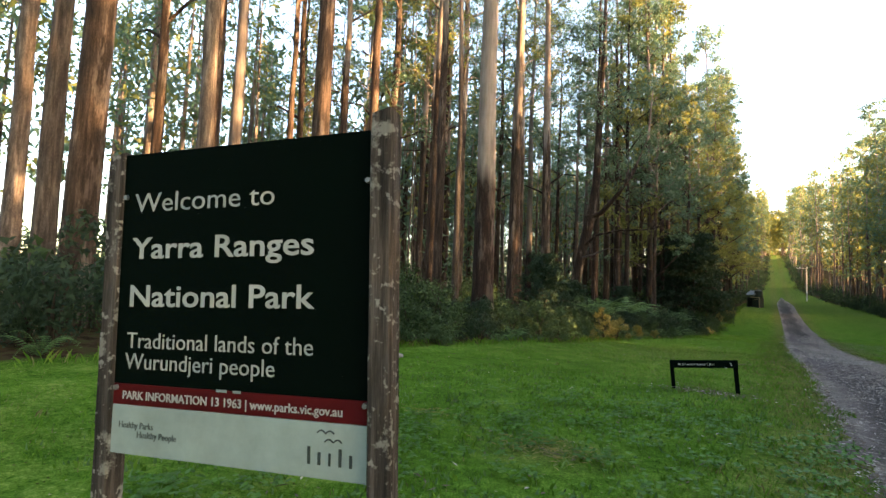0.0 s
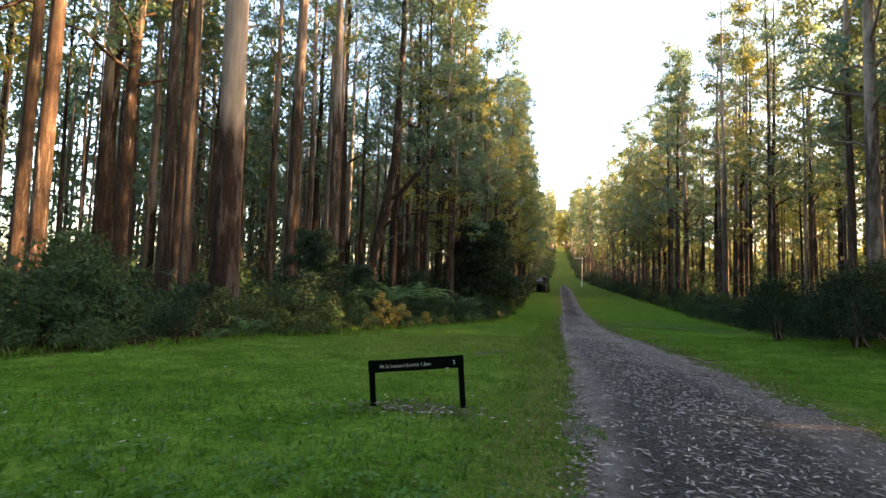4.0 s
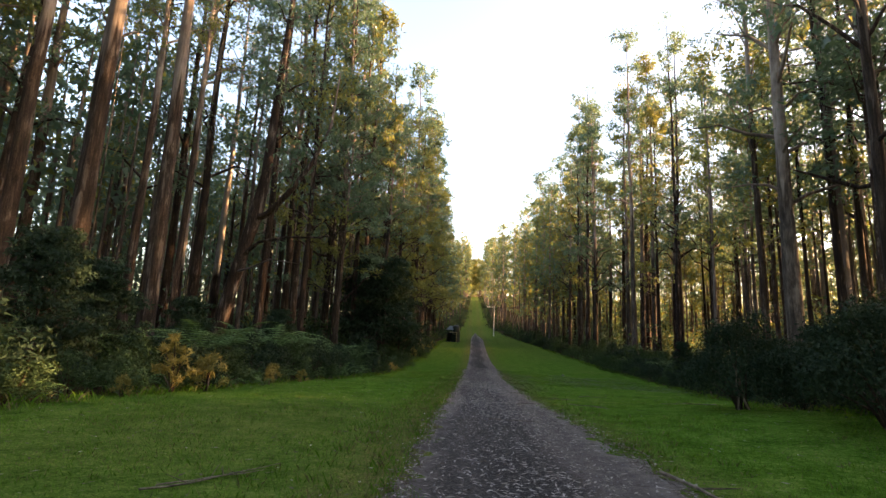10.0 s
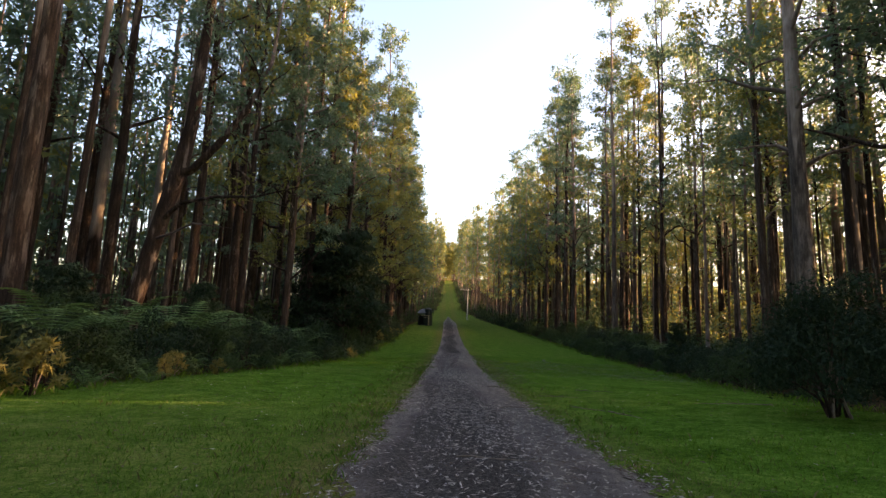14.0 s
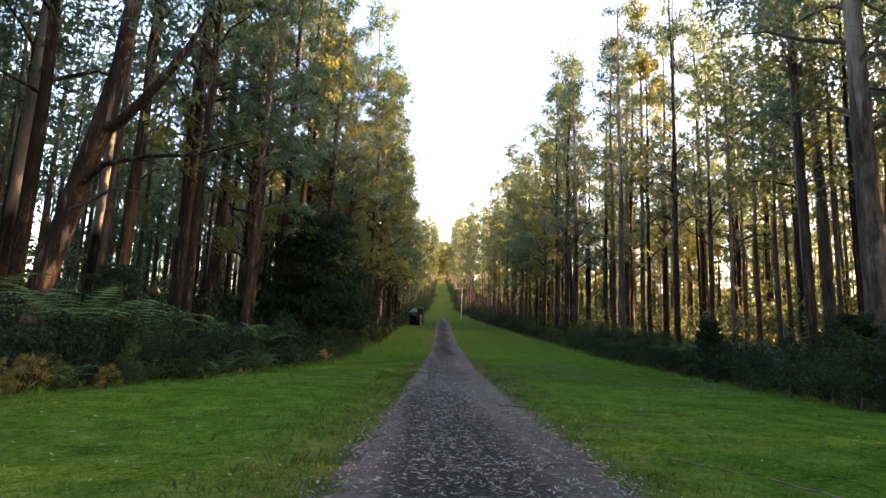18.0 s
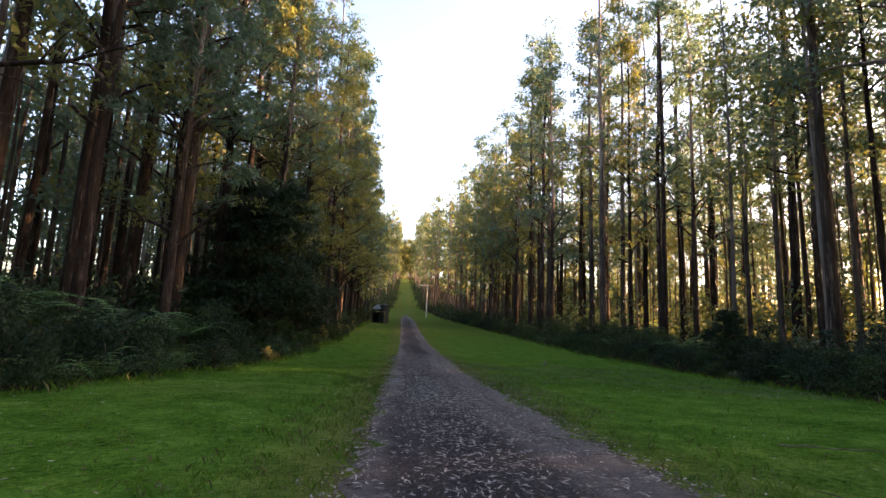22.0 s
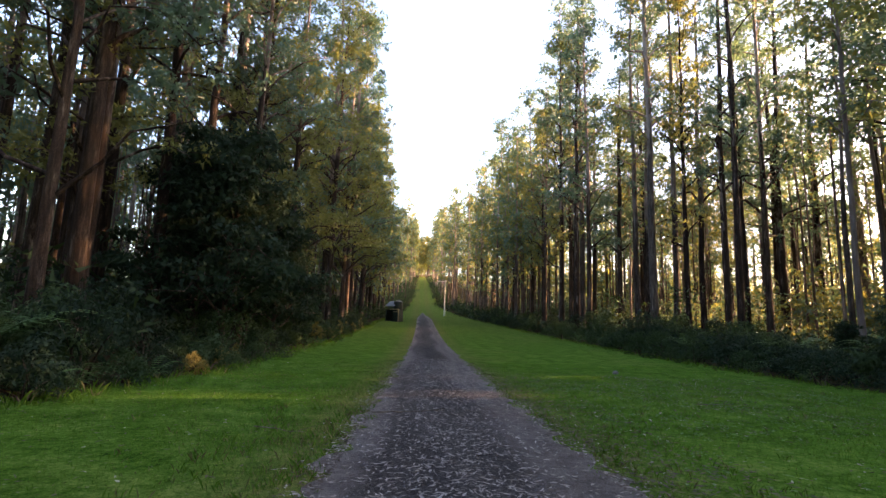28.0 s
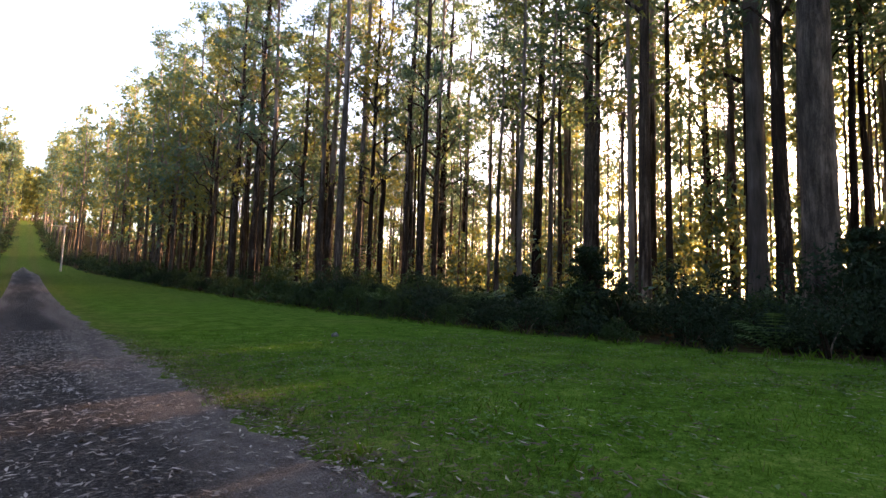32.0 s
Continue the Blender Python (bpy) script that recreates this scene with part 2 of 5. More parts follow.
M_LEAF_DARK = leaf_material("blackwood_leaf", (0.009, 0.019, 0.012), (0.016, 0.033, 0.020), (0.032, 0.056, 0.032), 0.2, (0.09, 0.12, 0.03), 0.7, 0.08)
M_SHRUB = leaf_material("shrub_leaf", (0.015, 0.034, 0.015), (0.031, 0.060, 0.027), (0.072, 0.112, 0.050), 0.25, (0.14, 0.18, 0.03), 0.7, 0.06)
M_FERN = leaf_material("fern_frond", (0.028, 0.072, 0.024), (0.068, 0.145, 0.046), (0.135, 0.225, 0.08), 0.3, (0.15, 0.22, 0.04), 0.55, 0.2)
# leaf of the large shrubs, darkened for the shade within their dense foliage
M_LEAF_SHADED = leaf_material("shaded_shrub_leaf", (0.008, 0.017, 0.011), (0.018, 0.034, 0.020), (0.040, 0.062, 0.034), 0.15, (0.06, 0.08, 0.02), 0.75, 0.05)
M_DRY = leaf_material("dry_shrub_leaf", (0.09, 0.08, 0.02), (0.17, 0.155, 0.04), (0.28, 0.25, 0.08), 0.4, (0.4, 0.32, 0.06))
M_BLADE = leaf_material("grass_blade", (0.030, 0.080, 0.009), (0.064, 0.142, 0.015), (0.125, 0.21, 0.03), 0.4, (0.11, 0.25, 0.015), 0.8, 0.02)
M_STRAW = leaf_material("dry_grass_blade", (0.06, 0.062, 0.02), (0.11, 0.11, 0.042), (0.20, 0.185, 0.09), 0.25, (0.20, 0.20, 0.06), 0.7, 0.1)
M_LITTER = leaf_material("fallen_leaf", (0.10, 0.08, 0.068), (0.25, 0.218, 0.192), (0.46, 0.42, 0.38), 0.05)
M_STICK = plain("fallen_stick", (0.075, 0.055, 0.042), 0.9, vary=0.4, scale=12)
M_ROCK = plain("pale_rock", (0.14, 0.14, 0.125), 0.9, vary=0.35, scale=5, bump=0.6)

# ---- the lie of the land ----
_PY = np.array([-60, -20, 0, 5, 10, 17, 25, 30, 35, 44, 50, 60, 75, 90, 120, 150, 165, 200, 250, 300, 400, 520, 3000], float)
_PZ = np.array([1.5, 0.5, 0.02, -0.18, -0.38, -0.65, -1.05, -1.38, -1.68, -2.08, -2.25, -2.4, -2.4, -2.15, -1.3, -0.1, 0.6, 3.5, 11, 20, 33, 42, 42], float)


def smooth_noise(x, y, s=0.0):
    return np.sin(x * 0.31 + s) * np.cos(y * 0.23 + 1.7 * s) + 0.5 * np.sin(x * 0.83 + y * 0.57 + s)


def road_mid(y):
    return np.interp(y, [-60, 6, 15, 30, 46, 65, 140, 165, 400], [0.5, 2.35, 2.6, 2.75, 3.05, 3.5, 4.8, 4.9, 7.0])


def edge_left(y):
    """The line where mown grass gives way to undergrowth, on the -x side."""
    return np.interp(y, [-60, 5, 11, 16, 22, 28, 36, 42, 52, 75, 120, 170, 215, 260, 300, 400], [-14, -10, -9.3, -8.2, -7.2, -7.6, -7.0, -5.2, -4.1, -4.0, -4.2, -1.4, 2.0, 3.2, 4.3, 6.0])


def edge_right(y):
    return np.interp(y, [-60, 10, 20, 30, 40, 50, 60, 85, 130, 165, 200, 240, 300, 400], [9, 9.5, 10.5, 13.5, 15.2, 16.8, 17.5, 18.8, 18.0, 14.4, 10.6, 9.8, 9.2, 8.6])


def ground_z(x, y):
    x, y = np.asarray(x, float), np.asarray(y, float)
    z = (np.interp(y - 3, _PY, _PZ) + np.interp(y, _PY, _PZ) * 2 + np.interp(y + 3, _PY, _PZ)) / 4
    flank = 1 / (1 + ((x - 8) / 75) ** 4)
    z = np.where(z > -1, (z + 1) * flank - 1, z)
    off = np.abs(x - road_mid(y))
    z = z + 0.035 * smooth_noise(x, y) * np.clip((off - 2.0) / 3, 0, 1)
    z = z + 0.45 * np.exp(-(((x - 11.5) / 4.0) ** 2) - ((y - 25) / 7.0) ** 2)
    z = z + 0.02 * np.clip(edge_left(y) - x, 0, 30) - 0.30 * np.clip(x - 44, 0, 80) * np.clip((165 - y) / 50, 0, 1) - 0.05 * np.clip(-60 - x, 0, 200)
    return z


def gz(x, y):
    return float(ground_z(x, y))


# ---- mesh helpers ----


def mesh_np(name, verts, faces, mats, smooth=False, index=None):
    """A mesh from arrays: verts (n, 3), faces (m, 3 or 4)."""
    verts, faces = np.asarray(verts, np.float32), np.asarray(faces, np.int32)
    me = bpy.data.meshes.new(name)
    k = faces.shape[1]
    me.vertices.add(len(verts))
    me.vertices.foreach_set("co", verts.ravel())
    me.loops.add(faces.size)
    me.loops.foreach_set("vertex_index", faces.ravel())
    me.polygons.add(len(faces))
    me.polygons.foreach_set("loop_start", np.arange(0, faces.size, k, dtype=np.int32))
    me.polygons.foreach_set("loop_total", np.full(len(faces), k, np.int32))
    if smooth:
        me.polygons.foreach_set("use_smooth", np.ones(len(faces), bool))
    for m in mats if isinstance(mats, (list, tuple)) else [mats]:
        me.materials.append(m)
    if index is not None:
        me.polygons.foreach_set("material_index", np.asarray(index, np.int32))
    me.update(calc_edges=True)
    return me


def child(name, data, parent, label=""):
    ob = new(name, data)
    ob.parent = parent
    return tagged(ob, label)


def part(name, bm, material, parent, label=""):
    me = bpy.data.meshes.new(name)
    bm.to_mesh(me)
    bm.free()
    me.materials.append(material)
    return child(name, me, parent, label)


def tube(points, radii, sides=8, wobble=0.0, rng=None):
    """A tapered tube along points, as quads."""
    p, r = np.asarray(points, float), np.asarray(radii, float)
    d = np.gradient(p, axis=0)
    d /= np.linalg.norm(d, axis=1)[:, None]
    ref = np.where(np.abs(d[:, 2:3]) > 0.9, np.array([[1.0, 0, 0]]), np.array([[0, 0, 1.0]]))
    u = np.cross(d, ref)
    u /= np.linalg.norm(u, axis=1)[:, None]
    v = np.cross(d, u)
    a = np.linspace(0, 2 * np.pi, sides, endpoint=False)
    rr = r[:, None] * np.ones((1, sides))
    if wobble and rng is not None:
        lobes = 1 + wobble * (rng.normal(0, 0.5, (1, sides)) + rng.normal(0, 0.5, (len(p), sides)))
        rr = rr * lobes
    ring = p[:, None] + rr[..., None] * (np.cos(a)[None, :, None] * u[:, None] + np.sin(a)[None, :, None] * v[:, None])
    n = len(p)
    i, j = np.meshgrid(np.arange(n - 1), np.arange(sides), indexing="ij")
    k = (j + 1) % sides
    f = np.stack([i * sides + j, i * sides + k, (i + 1) * sides + k, (i + 1) * sides + j], -1).reshape(-1, 4)
    return ring.reshape(-1, 3), f


def join(pieces):
    """Several (verts, faces) as one."""
    vs, fs, n = [], [], 0
    for v, f in pieces:
        vs.append(v), fs.append(np.asarray(f) + n)
        n += len(v)
    return np.concatenate(vs), np.concatenate(fs)


def leaf_cloud(centres, radii, per, length, width, rng, droop=0.7, flat=0.75):
    """Leaves scattered in clumps: narrow triangles that hang down and point away."""
    c = np.repeat(np.asarray(centres, float), per, 0)
    r = np.repeat(np.asarray(radii, float), per)
    n = len(c)
    d = rng.normal(size=(n, 3))
    d /= np.linalg.norm(d, axis=1)[:, None]
    d *= (rng.random(n) ** 0.45)[:, None]
    d[:, 2] *= flat
    base = c + d * r[:, None]
    ax = rng.normal(size=(n, 3)) * 0.8 + d * 0.6
    ax[:, 2] -= droop * rng.random(n) * 1.6
    ax /= np.linalg.norm(ax, axis=1)[:, None]
    side = np.cross(ax, rng.normal(size=(n, 3)))
    side /= np.linalg.norm(side, axis=1)[:, None] + 1e-6
    ln = (length * (0.6 + 0.8 * rng.random(n)))[:, None]
    w = (width * (0.6 + 0.8 * rng.random(n)))[:, None]
    v = np.stack([base - side * w * 0.8, base + side * w * 0.8, base + ax * ln], 1)
    return v.reshape(-1, 3), np.arange(3 * n).reshape(-1, 3)


def puffs(centres, radii, per, length, width, rng, droop=0.4, flat=0.65, shell=0.3, out=0.5):
    """Leaf sprays that build rounded puffs: thick at each puff's skin, lying along it, with gaps between the puffs."""
    c = np.repeat(np.asarray(centres, float), per, 0)
    r = np.repeat(np.asarray(radii, float), per)
    n = len(c)
    d = rng.normal(size=(n, 3))
    d[:, 2] += 0.25
    d /= np.linalg.norm(d, axis=1)[:, None]
    base = c + d * (rng.random(n) ** shell * r * (0.85 + 0.3 * rng.random(n)))[:, None] * np.array([1, 1, flat])
    ax = rng.normal(size=(n, 3)) * 0.75
    ax += d * (out - 0.7 * (1 - out) * np.sum(ax * d, 1))[:, None]
    ax[:, 2] -= droop * rng.random(n) * 1.6
    ax /= np.linalg.norm(ax, axis=1)[:, None]
    side = np.cross(ax, d + rng.normal(size=(n, 3)) * 0.45 * (0.4 + 1.2 * out))
    side /= np.linalg.norm(side, axis=1)[:, None] + 1e-6
    ln = (length * (0.55 + 0.9 * rng.random(n)))[:, None]
    w = (width * (0.55 + 0.9 * rng.random(n)))[:, None]
    v = np.stack([base - side * w, base + side * w, base + ax * ln], 1)
    return v.reshape(-1, 3), np.arange(3 * n).reshape(-1, 3)


# ---- trees ----


def gum_meshes(seed, height, radius, first, reach, limbs, per, leaf, bark, leaves, lean=0.02, sides=11, clump=(0.9, 1.5), flare=0.55, flat=0.62, twigs=True, apart=0):
    """Trunk, limb and crown meshes of a tall gum: a bare tapered bole with limbs from height `first` up."""
    rng = np.random.default_rng(seed)
    t = np.linspace(0, 1, 17) ** 1.15
    bend = np.stack([np.cumsum(rng.normal(0, lean, 17)), np.cumsum(rng.normal(0, lean, 17))], 1) * height * 0.12
    bend *= np.linspace(0, 1, 17)[:, None]
    pts = np.column_stack([bend[:, 0], bend[:, 1], t * height])
    rad = radius * ((1 - t) ** 0.75 * 0.92 + 0.05) * (1 + flare * np.exp(-t * height / 0.9))
    pts[0, 2] = -0.6
    trunk = tube(pts, rad, sides, 0.10, rng)

    def along(z):
        return np.array([np.interp(z, pts[:, 2], pts[:, k]) for k in range(3)]), float(np.interp(z, pts[:, 2], rad))

    limb_list, cents, rads = [], [], []
    zs = first + (height - first) * np.sort(rng.random(limbs)) ** 0.85 * 0.96
    az0 = rng.random() * 6.28
    for i, z in enumerate(zs):
        f = (z - first) / (height - first)
        base, r0 = along(z)
        az = az0 + i * 2.4 + rng.normal(0, 0.4)
        ln = reach * (1.05 - 0.75 * f) * (0.65 + 0.6 * rng.random())
        up = 0.35 + 0.55 * rng.random() + 0.3 * f
        s = np.linspace(0, 1, 5)
        out = np.array([math.cos(az), math.sin(az)])
        path = np.column_stack([base[0] + out[0] * ln * s, base[1] + out[1] * ln * s, base[2] + ln * up * s ** 0.8 - 0.22 * ln * s ** 3])
        path[1:, :] += rng.normal(0, 0.06 * ln, (4, 3))
        pieces = [tube(path, np.linspace(min(r0 * 0.5, 0.05 + 0.02 * ln), 0.012, 5), 4)]
        for q in (0.4, 0.58, 0.74, 0.88, 1.0):
            if rng.random() < 0.2:
                continue
            c = np.array([np.interp(q, s, path[:, k]) for k in range(3)])
            tip = c + np.array([rng.normal(0, 0.2 * ln), rng.normal(0, 0.2 * ln), rng.normal(0.25, 0.14 * ln)])
            if twigs:
                pieces.append(tube(np.array([c, tip]), [0.02, 0.008], 3))
            cents.append(tip)
            rads.append(clump[0] + (clump[1] - clump[0]) * rng.random())
        limb_list.append(join(pieces))
    top, _ = along(height)
    for _ in range(4):
        cents.append(top + rng.normal(0, 0.6, 3) - np.array([0, 0, 0.6]))
        rads.append(clump[1])
    lv, lf = puffs(cents, rads, per, leaf[0], leaf[1], rng, 0.5, flat)
    own = limb_list[:apart]
    return (
        mesh_np("trunk", *join([trunk] + limb_list[apart:]), bark, True),
        [mesh_np("limb", *p, bark, True) for p in own],
        mesh_np("crown", lv, lf, leaves),
    )


def tree(meshes, label, category="tree", group="", name="gum_tree"):
    root = tagged(new(name), label, category, group)
    child("trunk", meshes[0], root)
    for me in meshes[1]:
        child("limb", me, root)
    child("crown", meshes[2], root)
    return root


def at(x, y, yaw=0.0, s=1.0, sz=None, sink=0.0, tilt=(0, 0)):
    return Matrix.Translation((x, y, gz(x, y) - sink)) @ Euler((radians(tilt[0]), radians(tilt[1]), radians(yaw))).to_matrix().to_4x4() @ Matrix.Diagonal((s, s, sz or s, 1))

# ---- ground sheet and road ----


def sheet(name, xs, ys, lift, mats):
    X, Y = np.meshgrid(xs, ys)
    Z = ground_z(X, Y) + lift
    v = np.stack([X, Y, Z], -1).reshape(-1, 3)
    nx, ny = len(xs), len(ys)
    i, j = np.meshgrid(np.arange(ny - 1), np.arange(nx - 1), indexing="ij")
    f = np.stack([i * nx + j, i * nx + j + 1, (i + 1) * nx + j + 1, (i + 1) * nx + j], -1).reshape(-1, 4)
    return tagged(new(name, mesh_np(name, v, f, mats, True)), kind="structure")


_xs = np.unique(np.concatenate([np.linspace(-2500, -120, 14), np.linspace(-120, -20, 26), np.linspace(-20, 26, 93), np.linspace(26, 120, 30), np.linspace(120, 2500, 14)]))
_ys = np.unique(np.concatenate([np.linspace(-2500, -30, 12), np.linspace(-30, -4, 14), np.linspace(-4, 75, 150), np.linspace(75, 420, 90), np.linspace(420, 2900, 16)]))
ground = sheet("ground", _xs, _ys, 0.0, M_GRASS)
_g = np.zeros(len(ground.data.vertices) * 3)
ground.data.vertices.foreach_get("co", _g)
_gx, _gy = _g[0::3], _g[1::3]
_off = _gx - road_mid(_gy)
_worn = 0.75 * np.exp(-(((np.abs(_off) - 1.8) / 0.7) ** 2)) * np.where(_off < 0, 1.0, 0.6)
_worn = _worn + 0.5 * np.exp(-(((_gx + 2.5) / 4.0) ** 2) - ((_gy - 21) / 7.0) ** 2) + 0.55 * np.clip((_gy - 60) / 80, 0, 1) + 0.9 * np.exp(-(((_gx + 1.9) / 0.55) ** 2) - ((_gy - 4.75) / 0.4) ** 2)
ground.data.attributes.new("worn", "FLOAT", "POINT").data.foreach_set("value", np.clip(_worn, 0, 0.9).astype(np.float32))
_wob = 0.4 * smooth_noise(_gx * 2.1, _gy * 2.1, 0.7)
_in = np.maximum(edge_left(_gy) - 0.5 - _gx, _gx - edge_right(_gy) - 0.7) + _wob
ground.data.attributes.new("woods", "FLOAT", "POINT").data.foreach_set("value", np.clip(0.5 + _in / 2.0, -0.5, 1.8).astype(np.float32))
tagged(ground, "mown green grass clearing running between walls of forest", "ground")


def build_road():
    ys = np.concatenate([np.arange(-30, 80, 0.22), np.arange(80, 176, 1.0)])
    k = 17
    rr0 = np.random.default_rng(6)
    u = np.linspace(-1, 1, k)
    fade = np.interp(ys, [-30, 146, 160, 175], [1, 1, 0.7, 0.1])
    ragL = 0.10 * np.sin(ys * 1.9) + 0.07 * np.sin(ys * 4.3 + 1) + 0.06 * np.sin(ys * 9.1) + rr0.normal(0, 0.06, len(ys))
    ragR = 0.10 * np.sin(ys * 1.6 + 2) + 0.07 * np.sin(ys * 5.1) + 0.06 * np.sin(ys * 8.3 + 4) + rr0.normal(0, 0.06, len(ys))
    half = np.interp(ys, [-30, 30, 50, 76, 100, 130, 150], [1.62, 1.55, 1.53, 1.42, 1.42, 1.55, 1.6])
    X = road_mid(ys)[:, None] + fade[:, None] * (half[:, None] * u[None] + np.where(u[None] < 0, -ragL[:, None], ragR[:, None]) * np.interp(ys, [60, 85], [1, 0.2])[:, None] * np.abs(u[None]) ** 3)
    Y = np.repeat(ys[:, None], k, 1)
    Z = ground_z(X, Y) + 0.022 - 0.03 * np.abs(u[None]) ** 6 + 0.012 * np.cos(u[None] * 6.0)
    v = np.stack([X, Y, Z], -1).reshape(-1, 3)
    i, j = np.meshgrid(np.arange(len(ys) - 1), np.arange(k - 1), indexing="ij")
    f = np.stack([i * k + j, i * k + j + 1, (i + 1) * k + j + 1, (i + 1) * k + j], -1).reshape(-1, 4)
    ob = new("road", mesh_np("road", v, f, M_ROAD, True))
    across = np.repeat(u[None], len(ys), 0) + 0.12 * np.sin(ys * 0.37)[:, None]
    wear = 0.8 * np.clip((np.abs(across) - 0.68) / 0.25, 0, 1) + 0.6 * np.exp(-(((across - 0.55) / 0.2) ** 2)) + 0.12 * np.exp(-(((across + 0.5) / 0.14) ** 2))
    ob.data.attributes.new("wear", "FLOAT", "POINT").data.foreach_set("value", np.clip(wear, 0, 1).ravel().astype(np.float32))
    return tagged(ob, "dark grey gravel vehicle track strewn with pale fallen leaves", "track", kind="structure")


road = build_road()

# ---- the forest ----
rs = np.random.default_rng(11)
LF = (0.36, 0.095)
LF_FINE = (0.25, 0.068)


def kinds():
    g = gum_meshes
    t = dict(clump=(0.45, 1.0))
    return {
        "tall": [
            g(21, 42, 0.36, 15, 3.7, 24, 27, LF, M_BARK_GREY, M_LEAF, apart=6, **t),
            g(22, 41, 0.34, 13, 3.4, 24, 27, LF, M_BARK_DARK, M_LEAF, apart=6, **t),
            g(23, 44, 0.38, 18, 3.9, 22, 28, LF, M_BARK_GREY, M_LEAF, apart=6, **t),
            g(24, 39, 0.30, 13, 3.4, 24, 26, LF, M_BARK_GREY, M_LEAF_SUNLIT, apart=6, **t),
            g(25, 42, 0.33, 11, 3.3, 25, 26, LF, M_BARK_DARK, M_LEAF, apart=6, **t),
        ],
        "bole": [
            g(71, 43, 0.36, 18, 4.2, 17, 43, LF_FINE, M_BARK, M_LEAF, apart=6, **t),
            g(72, 42, 0.34, 16, 3.8, 17, 43, LF_FINE, M_BARK_DARK, M_LEAF, apart=6, **t),
            g(73, 45, 0.38, 21, 4.4, 16, 45, LF_FINE, M_BARK_LOW, M_LEAF, apart=6, **t),
            g(74, 40, 0.30, 15, 3.6, 17, 43, LF_FINE, M_BARK, M_LEAF_SUNLIT, apart=6, **t),
            g(75, 43, 0.33, 13, 3.8, 18, 42, LF_FINE, M_BARK_DARK, M_LEAF, apart=6, **t),
        ],
        "rim": [
            g(27, 41, 0.34, 9, 5.0, 34, 24, (0.42, 0.125), M_BARK, M_LEAF, apart=4, **t),
            g(28, 38, 0.32, 8, 4.8, 34, 24, (0.42, 0.125), M_BARK_DARK, M_LEAF_SUNLIT, apart=4, **t),
            g(29, 43, 0.36, 11, 5.2, 34, 24, (0.42, 0.125), M_BARK, M_LEAF, apart=4, **t),
        ],
        "edge": [
            g(31, 30, 0.28, 5, 5.2, 32, 56, (0.27, 0.08), M_BARK, M_LEAF, apart=8, clump=(0.5, 0.95)),
            g(32, 33, 0.30, 6, 5.0, 32, 56, (0.27, 0.08), M_BARK_DARK, M_LEAF_SUNLIT, apart=8, clump=(0.5, 0.95)),
            g(33, 29, 0.26, 4, 5.0, 32, 56, (0.27, 0.08), M_BARK, M_LEAF_SUNLIT, apart=8, clump=(0.5, 0.95)),
        ],
        "thin": [
            g(41, 30, 0.17, 11, 2.4, 14, 24, LF, M_BARK_GREY, M_LEAF, sides=7, twigs=False),
            g(42, 27, 0.14, 9, 2.2, 14, 24, LF, M_BARK_PALE, M_LEAF_SUNLIT, sides=7, twigs=False),
            g(43, 33, 0.19, 13, 2.6, 14, 24, LF, M_BARK_DARK, M_LEAF, sides=7, twigs=False),
        ],
        "deep": [
            g(44, 40, 0.30, 13, 4.0, 18, 17, (0.6, 0.19), M_BARK, M_LEAF, sides=7, twigs=False),
            g(45, 38, 0.26, 9, 3.6, 18, 17, (0.6, 0.19), M_BARK_DARK, M_LEAF, sides=7, twigs=False),
            g(46, 36, 0.24, 11, 3.6, 18, 17, (0.6, 0.19), M_BARK, M_LEAF_SUNLIT, sides=7, twigs=False),
        ],
        "dark": [
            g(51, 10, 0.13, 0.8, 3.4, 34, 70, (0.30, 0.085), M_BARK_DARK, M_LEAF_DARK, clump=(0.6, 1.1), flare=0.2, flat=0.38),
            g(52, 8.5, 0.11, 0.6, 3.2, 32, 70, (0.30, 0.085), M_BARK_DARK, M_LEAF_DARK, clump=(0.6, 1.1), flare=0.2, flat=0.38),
        ],
        "big": [
            g(61, 50, 0.52, 22, 5.5, 19, 60, LF_FINE, M_BARK_LOW, M_LEAF, sides=14, flare=0.4, lean=0.006, apart=8),
            g(62, 46, 0.50, 19, 5.0, 19, 60, LF_FINE, M_BARK, M_LEAF, sides=14, flare=0.4, lean=0.008, apart=8),
            g(63, 46, 0.50, 22, 5.0, 19, 60, LF_FINE, M_BARK_PALE, M_LEAF, sides=14, flare=0.25, lean=0.008, apart=8),
            g(64, 46, 0.50, 13, 5.6, 28, 60, LF_FINE, M_BARK_GREY, M_LEAF, sides=14, flare=0.4, lean=0.008, apart=8),
        ],
    }


LABEL = {
    "tall": ("tall gum tree with brown fibrous bark and an airy green crown", "tall forest gum trees"),
    "bole": ("tall straight gum tree with a long bare brown bole", "bare-boled gum trees"),
    "rim": ("tall gum tree leafy almost to the ground beside the clearing", "leafy tall gum trees"),
    "edge": ("leafy gum tree at the clearing's edge with low drooping foliage", "gum trees at the clearing's edge"),
    "thin": ("slender young gum tree with a small high crown", "slender gum trees"),
    "deep": ("straight gum tree standing deep in the forest", "gum trees deep in the forest"),
    "dark": ("small dense dark green understorey tree", "dark understorey trees"),
    "big": ("huge old gum tree with a thick straight bole shedding bark", "huge old gum trees"),
}
KINDS = kinds()
PROTO = {}
taken = []


